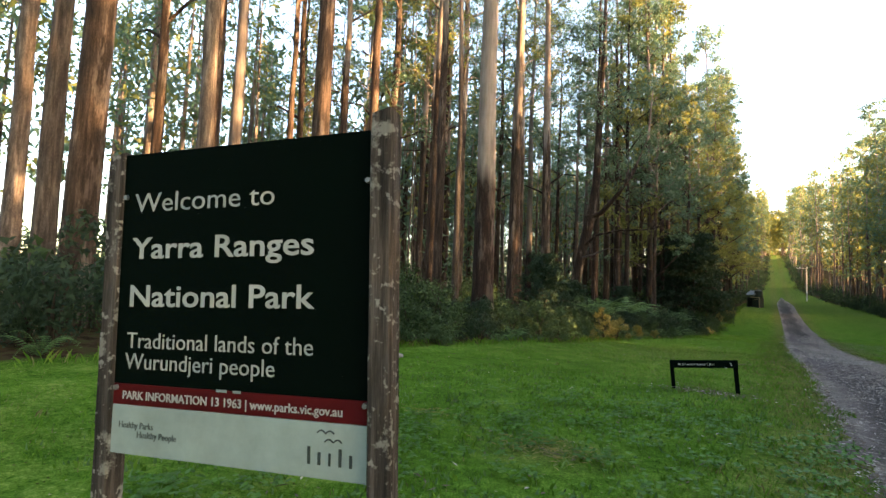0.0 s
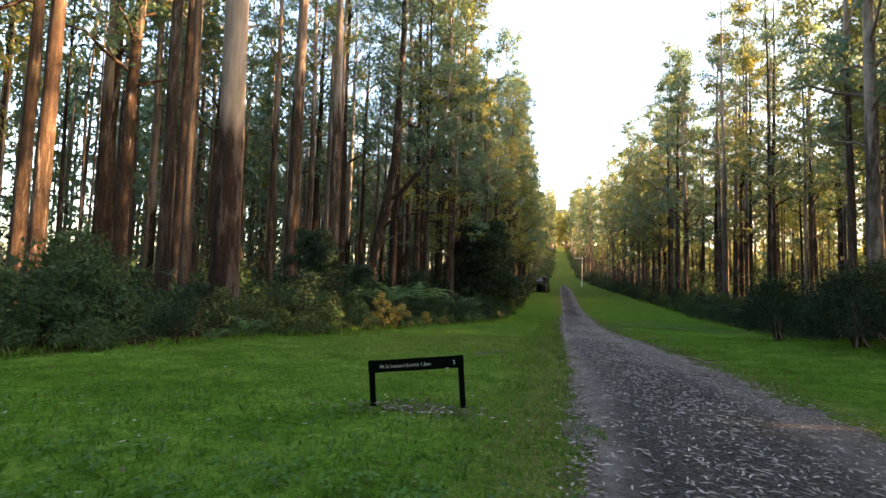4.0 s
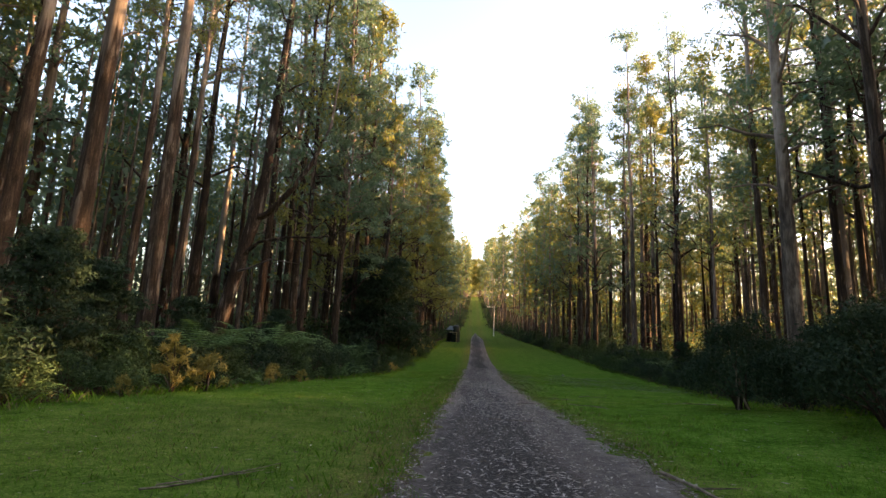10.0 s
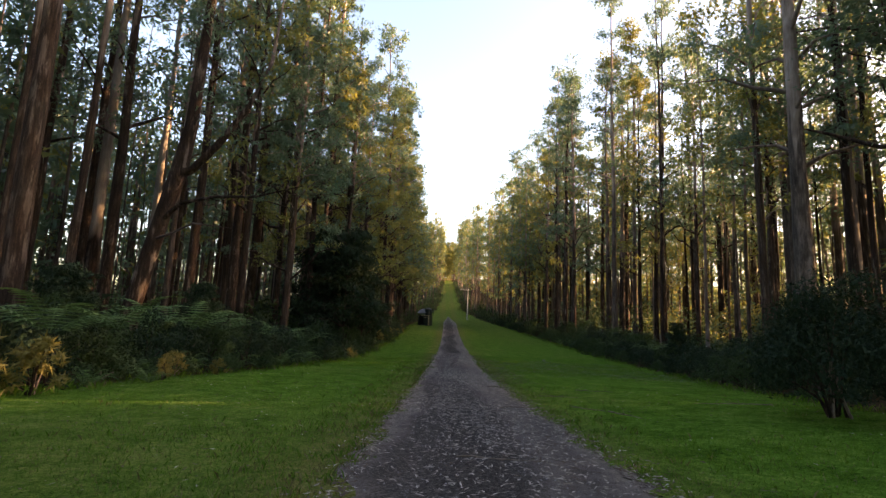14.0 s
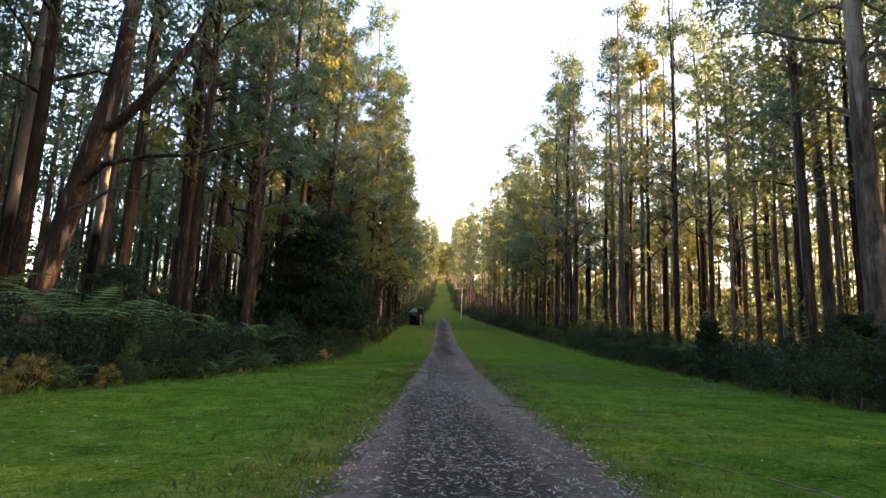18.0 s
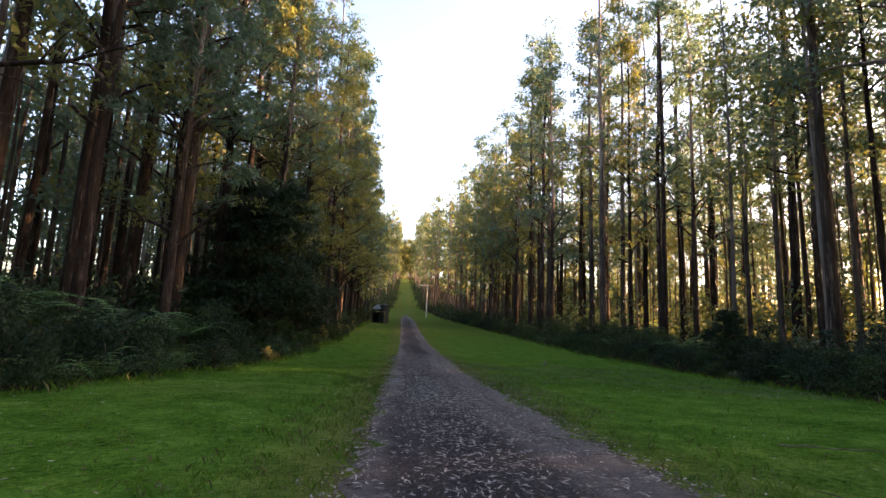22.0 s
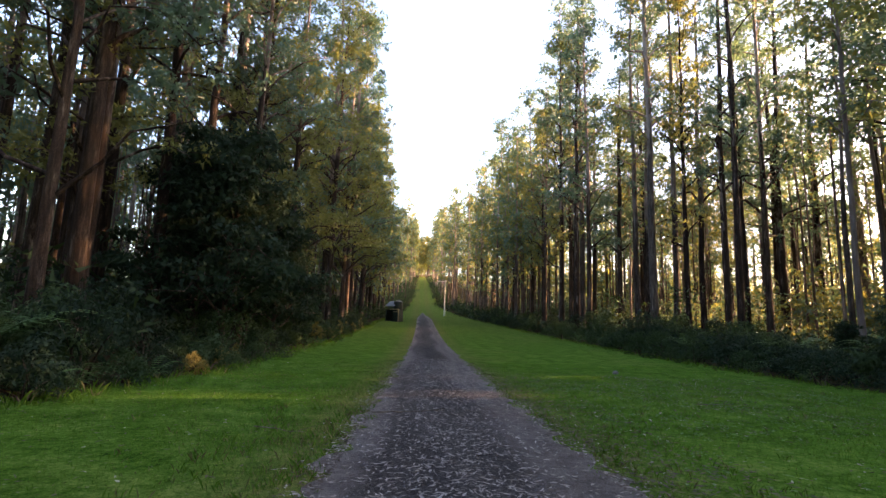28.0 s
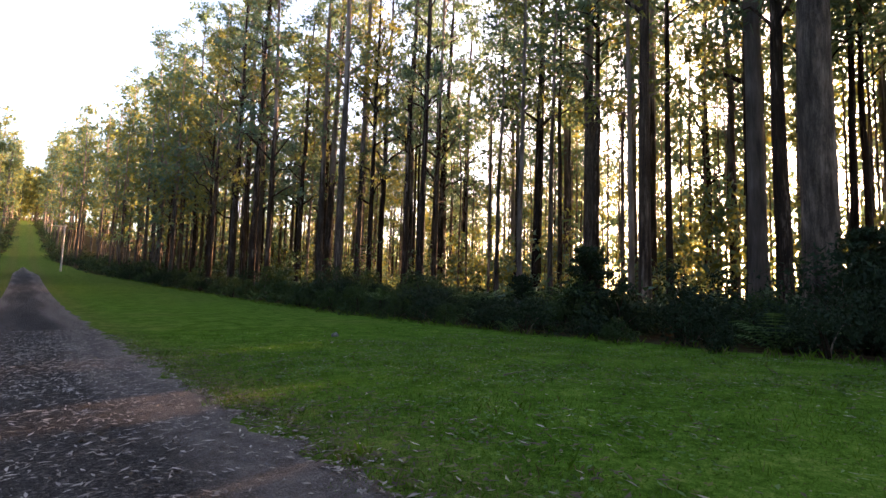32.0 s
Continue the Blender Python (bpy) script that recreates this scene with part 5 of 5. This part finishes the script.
M_TANK, M_ROOF, M_CREAM = plain("dark_green_tank", (0.012, 0.02, 0.014), 0.5), plain("grey_tin_roof", (0.19, 0.21, 0.22), 0.5, 0.3), plain("cream_board", (0.36, 0.30, 0.17), 0.7)
M_POLE, M_INSUL = plain("grey_timber_pole", (0.52, 0.48, 0.42), 0.85, vary=0.3), plain("white_porcelain", (0.6, 0.6, 0.58), 0.3)


def hut():
    """A small picnic shelter and dark tank beside the track."""
    root = tagged(new("shelter_hut"), "small dark green open-fronted hut with a grey tin roof", "hut")
    box_part("back_wall", (0, 0.87, 1.05, 2.3, 0.06, 2.1), M_TANK, root, "dark green boarded wall", 0.01)
    for x in (-1.12, 1.12):
        box_part("side_wall", (x, -0.02, 1.0, 0.06, 1.72, 2.0), M_TANK, root, "dark green boarded wall", 0.01)
        box_part("post", (x, -0.94, 1.05, 0.1, 0.1, 2.1), M_TANK if x < 0 else M_CREAM, root, "", 0.01)
    box_part("deck", (0, -0.02, 0.06, 2.18, 1.72, 0.12), M_TANK, root, "", 0.01)
    box_part("ceiling_board", (0, -0.02, 2.08, 2.3, 1.84, 0.05), M_TANK, root, "", 0.01)
    box_part("front_panel", (0.62, -0.9, 0.85, 0.9, 0.05, 1.5), M_TANK, root, "dark green front panel", 0.01)
    box_part("rail", (0.62, -0.94, 1.66, 0.9, 0.06, 0.08), M_CREAM, root, "cream rail", 0.01)
    box_part("fascia", (0.35, -0.96, 2.06, 1.6, 0.05, 0.14), M_CREAM, root, "pale fascia board", 0.01)
    bm = bmesh.new()
    box(bm, -0.45, 0.1, 2.62, 1.7, 2.1, 0.05)
    bmesh.ops.rotate(bm, verts=bm.verts[:], cent=(-0.45, -0.9, 2.2), matrix=Matrix.Rotation(radians(24), 3, "X"))
    part("roof", bm, M_ROOF, root, "sloping grey tin roof")
    bm = bmesh.new()
    bmesh.ops.create_cone(bm, cap_ends=True, segments=18, radius1=0.78, radius2=0.72, depth=1.25, matrix=Matrix.Translation((0.55, 0.1, 2.72)))
    part("tank", bm, M_TANK, root, "dark green water tank")
    bm = bmesh.new()
    bmesh.ops.create_cone(bm, cap_ends=True, segments=18, radius1=0.74, radius2=0.2, depth=0.3, matrix=Matrix.Translation((0.55, 0.1, 3.49)))
    part("tank_top", bm, M_TANK, root)
    root.matrix_basis = pose(-1.1, 130.3, gz(-1.1, 130.3) - 0.05, 0, 0, -24) @ Matrix.Diagonal((1.12, 1.12, 1.1, 1))


hut()


def power_pole():
    root = tagged(new("power_pole"), "grey timber pole with a short crossarm near the top", "pole")
    child("pole", mesh_np("pole", *tube(np.array([[0, 0, -0.5], [0.02, 0, 4], [0.05, 0, 9.4]]), [0.17, 0.14, 0.11], 10), M_POLE, True), root)
    box_part("crossarm", (-0.95, 0, 9.0, 2.5, 0.12, 0.14), M_POLE, root, "", 0.01)
    for x in (-2.1, -1.5, 0.25):
        child("insulator", mesh_np("insulator", *tube(np.array([[x, 0, 9.07], [x, 0, 9.2], [x, 0, 9.36]]), [0.03, 0.07, 0.04], 8), M_INSUL, True), root, "white insulator")
    root.matrix_basis = pose(10.5, 166.5, gz(10.5, 166.5))


power_pole()


def rock(x, y, sx, sy, sz, seed, label):
    rng = np.random.default_rng(seed)
    bm = bmesh.new()
    bmesh.ops.create_icosphere(bm, subdivisions=3, radius=1.0)
    off = Vector(rng.random(3) * 50)
    for v in bm.verts:
        v.co *= 1 + 0.28 * noise.noise(v.co * 1.3 + off) + 0.1 * noise.noise(v.co * 4 + off)
        v.co = Vector((v.co.x * sx, v.co.y * sy, v.co.z * sz))
    me = bpy.data.meshes.new("rock")
    bm.to_mesh(me)
    bm.free()
    me.materials.append(M_ROCK)
    me.polygons.foreach_set("use_smooth", np.ones(len(me.polygons), bool))
    ob = tagged(new("rock", me), label, "rock")
    ob.matrix_basis = pose(x, y, gz(x, y) + sz * 0.3, 0, 0, 40 * seed)


rock(-7.6, 9.5, 0.17, 0.12, 0.09, 1, "pale grey rock at the grass edge")
rock(-5.3, 6.3, 0.17, 0.11, 0.03, 2, "flat pale stone sunk in the grass")
rock(19.2, 53.6, 0.28, 0.2, 0.16, 3, "pale rock at the foot of dark shrubs")
rock(10.6, 58.0, 0.12, 0.1, 0.1, 4, "small dark stone in the grass")


M_STICK_PALE = plain("weathered_stick", (0.14, 0.115, 0.09), 0.9, vary=0.5, scale=9)


def stick(x0, y0, x1, y1, r, seed, twigs=3, label="bare fallen stick lying on the grass"):
    """A fallen stick with a slight bend and short side twigs."""
    rng = np.random.default_rng(seed)
    n = 8
    s = np.linspace(0, 1, n)
    ln = math.hypot(x1 - x0, y1 - y0)
    px, py = x0 + (x1 - x0) * s + np.cumsum(rng.normal(0, 0.018 * ln, n)), y0 + (y1 - y0) * s + np.cumsum(rng.normal(0, 0.018 * ln, n))
    pz = ground_z(px, py) + 0.02 + r + 0.02 * rng.random(n)
    p = np.column_stack([px, py, pz])
    root = tagged(new("fallen_stick"), label, "stick")
    child("stem", mesh_np("stem", *tube(p, np.linspace(r, r * 0.35, n), 6, 0.1, rng), M_STICK_PALE, True), root)
    for i in range(twigs):
        k = int(rng.integers(2, n - 1))
        d = np.array([rng.normal(0, 0.14 * ln), rng.normal(0, 0.14 * ln), 0.02 + 0.06 * rng.random()])
        child("twig", mesh_np("twig", *tube(np.array([p[k], p[k] + d * 0.6, p[k] + d]), [r * 0.5, r * 0.35, r * 0.15], 4), M_STICK, True), root)


stick(-1.2, 17.3, -0.5, 18.15, 0.009, 1, 4)
stick(-1.1, 16.3, -0.9, 16.9, 0.010, 2, 1)
stick(3.5, 29.75, 4.7, 29.95, 0.012, 3, 2, "thin dark stick lying across the track's edge")
stick(5.9, 29.2, 6.15, 27.9, 0.014, 4, 3)
stick(5.4, 30.3, 5.9, 29.2, 0.012, 5, 3)
stick(1.65, 47.3, 2.9, 47.75, 0.013, 6, 2, "thin dark stick lying on the gravel")
stick(4.2, 19.1, 4.55, 17.3, 0.024, 7, 1, "strip of bark lying along the track's edge")
stick(5.2, 33.2, 6.5, 33.0, 0.012, 8, 4)
stick(12.9, 46.6, 13.5, 46.9, 0.012, 9, 3)
stick(9.0, 49.5, 9.9, 49.7, 0.014, 10, 2)
stick(10.5, 30.5, 8.8, 31.2, 0.016, 11, 5)
stick(2.3, 24.2, 3.4, 24.0, 0.010, 12, 1, "thin dark stick lying on the gravel")
stick(7.0, 36.0, 8.1, 35.4, 0.012, 13, 3)
stick(4.12, 16.6, 3.72, 13.4, 0.013, 14, 4, "long dark fallen branch lying along the track's edge")
stick(2.4, 13.9, 2.66, 13.8, 0.009, 15, 0, "short pale stick lying on the gravel")
stick(3.9, 36.3, 4.7, 35.9, 0.011, 16, 2, "thin dark stick lying across the track's edge")
stick(-1.25, 17.1, -0.3, 18.55, 0.012, 17, 3)
stick(0.9, 17.6, 1.15, 17.95, 0.008, 18, 2, "short stick in the grass beside the gravel")
stick(0.1, 45.8, 0.9, 45.4, 0.008, 19, 1)
stick(4.3, 21.4, 4.5, 20.5, 0.012, 20, 3, "forked pale stick lying on the verge")

# ---- grass, fallen leaves and gravel ----
rg = np.random.default_rng(77)


def blades(name, x, y, h, w, label, mats, tint):
    """Grass blades standing at x, y, each a bent narrow triangle pair."""
    n = len(x)
    z = ground_z(x, y)
    a = rg.random(n) * 6.28
    lean = (0.25 + 0.6 * rg.random(n)) * h
    la = rg.random(n) * 6.28
    bx, by = np.cos(a) * w, np.sin(a) * w
    mx, my, mz = x + np.cos(la) * lean * 0.35, y + np.sin(la) * lean * 0.35, z + h * 0.62
    tx, ty, tz = x + np.cos(la) * lean, y + np.sin(la) * lean, z + h
    v = np.stack([
        np.stack([x - bx, y - by, z - 0.01], 1), np.stack([x + bx, y + by, z - 0.01], 1),
        np.stack([mx + bx * 0.7, my + by * 0.7, mz], 1), np.stack([tx, ty, tz], 1),
    ], 1).reshape(-1, 3)
    f = np.arange(4 * n).reshape(-1, 4)
    return tagged(new(name, mesh_np(name, v, f, mats, False, tint.astype(int))), label, "grass", kind="stuff")


def on_grass(x, y):
    half = 1.52 + 0.12 * np.sin(y * 1.7) + 0.1 * np.sin(y * 4.1 + 1) + 0.1 * np.sin(y * 13.0) * np.sin(y * 5.3)
    return (np.abs(x - road_mid(y)) > half) & (x > edge_left(y) - 1.5) & (x < edge_right(y) + 1.2)


def scatter(n, y0, y1, x0, x1, power):
    """Places on the grass, thicker near the line walked."""
    y = y0 + (y1 - y0) * rg.random(n)
    u = rg.random(n) * 2 - 1
    x = road_mid(y) + np.where(u < 0, -(1.5 + (-x0) * np.abs(u) ** power), 1.5 + x1 * np.abs(u) ** power)
    k = on_grass(x, y)
    return x[k], y[k]


def tufts(x, y, per, spread):
    x, y = np.repeat(x, per), np.repeat(y, per)
    return x + rg.normal(0, spread, len(x)), y + rg.normal(0, spread, len(y))


def dryness(x, y):
    d = np.exp(-((np.abs(x - road_mid(y)) - 1.9) / 0.55) ** 2) * 0.42
    zone = np.exp(-(((x + 2.5) / 4.0) ** 2) - ((y - 22) / 7.0) ** 2)
    return rg.random(len(x)) < 0.05 + d + 0.3 * zone + 0.14 * (smooth_noise(x * 1.3, y * 1.3, 2.0) > 0.75)


def lawn(name, n, y0, y1, far, h0, h1, w, label):
    """Short even grass, thickest beside the line walked: one narrow leaning triangle a blade."""
    y = y0 + (y1 - y0) * rg.random(n)
    x = road_mid(y) + np.where(rg.random(n) < 0.5, -1, 1) * (1.3 + far * rg.random(n) ** 1.5)
    bare = ((x + 1.9) / 0.5) ** 2 + ((y - 4.7) / 0.24) ** 2 < 0.5 + 0.7 * rg.random(n)
    k = on_grass(x, y) & ~bare
    x, y = x[k], y[k]
    n = len(x)
    z = ground_z(x, y)
    deep = 0.75 + 0.35 * smooth_noise(x * 4.7, y * 4.7, 1.0)
    h = (h0 + h1 * rg.random(n) ** 1.6) * np.clip(deep, 0.35, 1.3)
    ww = w * (0.6 + 0.8 * rg.random(n))
    a, la = rg.random(n) * 6.28, rg.random(n) * 6.28
    lean = (0.3 + 0.9 * rg.random(n)) * h
    bx, by = np.cos(a) * ww, np.sin(a) * ww
    v = np.stack([np.stack([x - bx, y - by, z - 0.008], 1), np.stack([x + bx, y + by, z - 0.008], 1), np.stack([x + np.cos(la) * lean, y + np.sin(la) * lean, z + h], 1)], 1).reshape(-1, 3)
    return tagged(new(name, mesh_np(name, v, np.arange(3 * n).reshape(-1, 3), [M_BLADE, M_STRAW], False, dryness(x, y).astype(int))), label, "grass", kind="stuff")


lawn("grass", 150000, 1.5, 62.0, 11.5, 0.03, 0.05, 0.0055, "short mown green grass beside the gravel track")
lawn("grass", 50000, 10.0, 26.0, 9.0, 0.035, 0.06, 0.0055, "drying mown grass beside the track")
lawn("grass", 70000, 44.5, 56.0, 11.5, 0.025, 0.045, 0.0055, "short mown green grass where the walk ends")
lawn("grass", 45000, 1.5, 12.0, 9.0, 0.03, 0.055, 0.0055, "lush mown green grass round the signs")
x, y = tufts(*scatter(800, 2.0, 60.0, -9.5, 12, 1.0), 7, 0.05)
blades("grass", x, y, 0.04 + 0.06 * rg.random(len(x)), 0.003 + 0.002 * rg.random(len(x)), "longer tufts of grass in the lawn", [M_BLADE, M_STRAW], rg.random(len(x)) < 0.25)
yy = -2 + 150 * rg.random(1500)
x, y = tufts(np.where(rg.random(1500) < 0.55, edge_left(yy) + rg.normal(0.1, 0.35, 1500), edge_right(yy) + rg.normal(-0.2, 0.4, 1500)), yy, 9, 0.09)
blades("grass", x, y, 0.08 + 0.2 * rg.random(len(x)) ** 1.7, 0.004 + 0.003 * rg.random(len(x)), "long grass along the foot of the undergrowth", [M_BLADE, M_STRAW], rg.random(len(x)) < 0.15)
# longer, half-dry tufts along the verges
yy = 12 + 36 * rg.random(900)
sd = np.where(rg.random(900) < 0.7, -1, 1)
x, y = tufts(road_mid(yy) + sd * (1.65 + 1.5 * rg.random(900) ** 1.5), yy, 9, 0.06)
blades("grass", x, y, 0.04 + 0.075 * rg.random(len(x)) ** 1.5, 0.0025 + 0.002 * rg.random(len(x)), "half-dry grass tufts along the track's verges", [M_BLADE, M_STRAW], rg.random(len(x)) < 0.35)
# broad-leaved weeds in the lawn near the sign
x, y = tufts(-5.5 + 6.4 * rg.random(900), 1.5 + 9.5 * rg.random(900), 5, 0.07)
blades("weeds", x, y, 0.03 + 0.05 * rg.random(len(x)), 0.008 + 0.009 * rg.random(len(x)), "broad-leaved weeds in the lawn", [M_BLADE, M_FERN], rg.random(len(x)) < 0.5)


def clover(x, y, h, r, label):
    """Clover: three rounded leaflets round each stalk's head, each a flat six-sided blade tilted a little."""
    n = len(x)
    z = ground_z(x, y) + h
    out = []
    for k in range(3):
        a = rg.random(n) * 0.6 + k * 2.09 + rg.random() * 6.28
        cx, cy = x + np.cos(a) * r * 0.9, y + np.sin(a) * r * 0.9
        tip = rg.normal(0, 0.35, n)
        for q in range(6):
            b = a + q * 1.047
            rr = r * (1.0 if q else 0.86)
            out.append(np.stack([cx + np.cos(b) * rr, cy + np.sin(b) * rr, z + tip * r * np.cos(b - a) + 0.25 * r * np.sin(b) * rg.normal(0, 1, n)], 1))
    v = np.stack(out, 1).reshape(-1, 3, 6, 3)
    f = np.arange(n * 18).reshape(-1, 6)
    quads = np.concatenate([f[:, [0, 1, 2, 3]], f[:, [0, 3, 4, 5]]])
    return tagged(new("clover", mesh_np("clover", v.reshape(-1, 3), quads, M_CLOVER)), label, "clover", kind="stuff")


M_CLOVER = leaf_material("clover_leaf", (0.020, 0.068, 0.008), (0.046, 0.130, 0.014), (0.095, 0.20, 0.03), 0.3, (0.10, 0.24, 0.02), 0.5, 0.3)
px, py = -3.8 + 5.0 * rg.random(190), 1.7 + 6.6 * rg.random(190) ** 1.3
x, y = tufts(px, py, 16, 0.13)
k = on_grass(x, y)
clover(x[k], y[k], 0.045 + 0.05 * rg.random(k.sum()), 0.013 + 0.010 * rg.random(k.sum()), "dark green clover patches in the lawn beside the sign")
px, py = 5.5 + 9 * rg.random(110), 44.5 + 9 * rg.random(110)
x, y = tufts(px, py, 14, 0.16)
clover(x, y, 0.04 + 0.05 * rg.random(len(x)), 0.013 + 0.009 * rg.random(len(x)), "green clover patches in the lawn where the walk ends")


def litter(name, x, y, lift, length, width, label, mats, tint):
    """Fallen leaves: narrow curled blades lying nearly flat."""
    n = len(x)
    z = ground_z(x, y) + lift
    a = rg.random(n) * 6.28
    ln, w = length * (0.5 + rg.random(n)), width * (0.6 + 0.8 * rg.random(n))
    cx, cy, sx, sy = np.cos(a), np.sin(a), -np.sin(a), np.cos(a)
    cur = rg.normal(0, 0.25, n) * ln
    up = 0.004 + 0.02 * rg.random(n) ** 2
    p0 = np.stack([x - cx * ln / 2, y - cy * ln / 2, z + 0.003 + up * rg.random(n)], 1)
    p1 = np.stack([x + sx * (w + cur * 0.3), y + sy * (w + cur * 0.3), z + up], 1)
    p2 = np.stack([x + cx * ln / 2, y + cy * ln / 2, z + 0.003 + up * rg.random(n)], 1)
    p3 = np.stack([x - sx * (w - cur * 0.3), y - sy * (w - cur * 0.3), z + up * 0.7], 1)
    v = np.stack([p0, p1, p2, p3], 1).reshape(-1, 3)
    return tagged(new(name, mesh_np(name, v, np.arange(4 * n).reshape(-1, 4), mats, False, tint.astype(int))), label, "leaf litter", kind="stuff")


n = 28000
y = 1 + 62 * rg.random(n)
u = np.where(rg.random(n) < 0.6, rg.normal(0, 0.42, n), rg.random(n) * 2.1 - 1.05)
x = road_mid(y) + 1.5 * u
thin = rg.random(n) < 0.35 + 0.65 * np.clip(0.5 + 0.6 * smooth_noise(x * 1.1, y * 0.8, 5.0), 0, 1)
x, y, u = x[thin], y[thin], u[thin]
litter("leaf_litter", x, y, 0.03 - 0.03 * np.clip(np.abs(u), 0, 1) ** 6, 0.09, 0.0095, "pale fallen gum leaves strewn over the gravel", [M_LITTER, M_STICK], rg.random(len(x)) < 0.12)
n = 14000
y = 1 + 60 * rg.random(n)
sg = np.where(rg.random(n) < 0.5, -1, 1)
x = road_mid(y) + sg * (1.42 + np.abs(rg.normal(0, 0.2, n)) * np.where(sg > 0, 1.2, 0.8))
litter("leaf_litter", x, y, 0.012, 0.075, 0.012, "leaves and bark scraps gathered along the track's edges", [M_LITTER, M_STICK], rg.random(n) < 0.62)
n = 4200
x, y = scatter(n, 2.0, 60.0, -8, 11, 1.0)
litter("leaf_litter", x, y, 0.05, 0.08, 0.011, "scattered fallen leaves in the grass", [M_LITTER, M_STICK], rg.random(len(x)) < 0.75)
n = 10000
x, y = 5.0 + 10.5 * rg.random(n) ** 0.8, 42.5 + 14 * rg.random(n)
k = rg.random(n) < 0.25 + 0.75 * (smooth_noise(x * 1.7, y * 1.7, 3.0) > 0.1)
x, y = x[k], y[k]
litter("leaf_litter", x, y, 0.05, 0.10, 0.013, "dark leaf and twig scraps strewn over the lawn", [M_LITTER, M_STICK, M_FERN], rg.choice(3, len(x), p=(0.12, 0.45, 0.43)))
n = 2600
y = 38 + 17 * rg.random(n)
x = road_mid(y) + 1.7 + 1.6 * rg.random(n) ** 1.6
litter("leaf_litter", x, y, 0.04, 0.095, 0.012, "fallen leaves caught in the grass beside the track", [M_STRAW, M_STICK], rg.random(n) < 0.5)
n = 320
x, y = -1.0 + rg.normal(0, 0.5, n), 10.7 + rg.normal(0, 0.22, n)
litter("leaf_litter", x, y, 0.02, 0.09, 0.016, "dead leaves and bare earth under the trail sign", [M_LITTER, M_STICK], rg.random(n) < 0.85)

# loose stones along the crown and edges of the track
n = 9000
y = 1 + 56 * rg.random(n)
x = road_mid(y) + np.clip(rg.normal(0, 1.0, n), -1.75, 1.75)
r = 0.006 + 0.012 * rg.random(n) ** 2
z = ground_z(x, y) + 0.024 - 0.03 * np.clip(np.abs(x - road_mid(y)) / 1.6, 0, 1) ** 6
a = rg.random(n) * 6.28
v = np.stack([np.stack([x + r * np.cos(a + k * 2.09), y + r * np.sin(a + k * 2.09), z - 0.004], 1) for k in range(3)] + [np.stack([x, y, z + r * 0.8], 1)], 1).reshape(-1, 3)
b = np.arange(n)[:, None] * 4
f = np.concatenate([b + np.array(t) for t in ((0, 1, 3), (1, 2, 3), (2, 0, 3))])
M_STONE = leaf_material("loose_gravel", (0.04, 0.038, 0.042), (0.12, 0.115, 0.12), (0.30, 0.29, 0.29), 0.0)
tagged(new("gravel", mesh_np("gravel", v, f, M_STONE)), "loose grey gravel stones on the track", "gravel", kind="stuff")

# bare, leaf-strewn patches in the lawn
for k, (px, py, pr, n) in enumerate(((-1.9, 4.75, 0.3, 220), (-3.7, 5.2, 0.2, 70))):
    x, y = px + rg.normal(0, pr, n), py + rg.normal(0, pr * 0.6, n)
    litter("leaf_litter", x, y, 0.02, 0.11, 0.009, "pale dead grass and leaves on a bare patch in the lawn", [M_DRY, M_STRAW], rg.random(n) < 0.35)
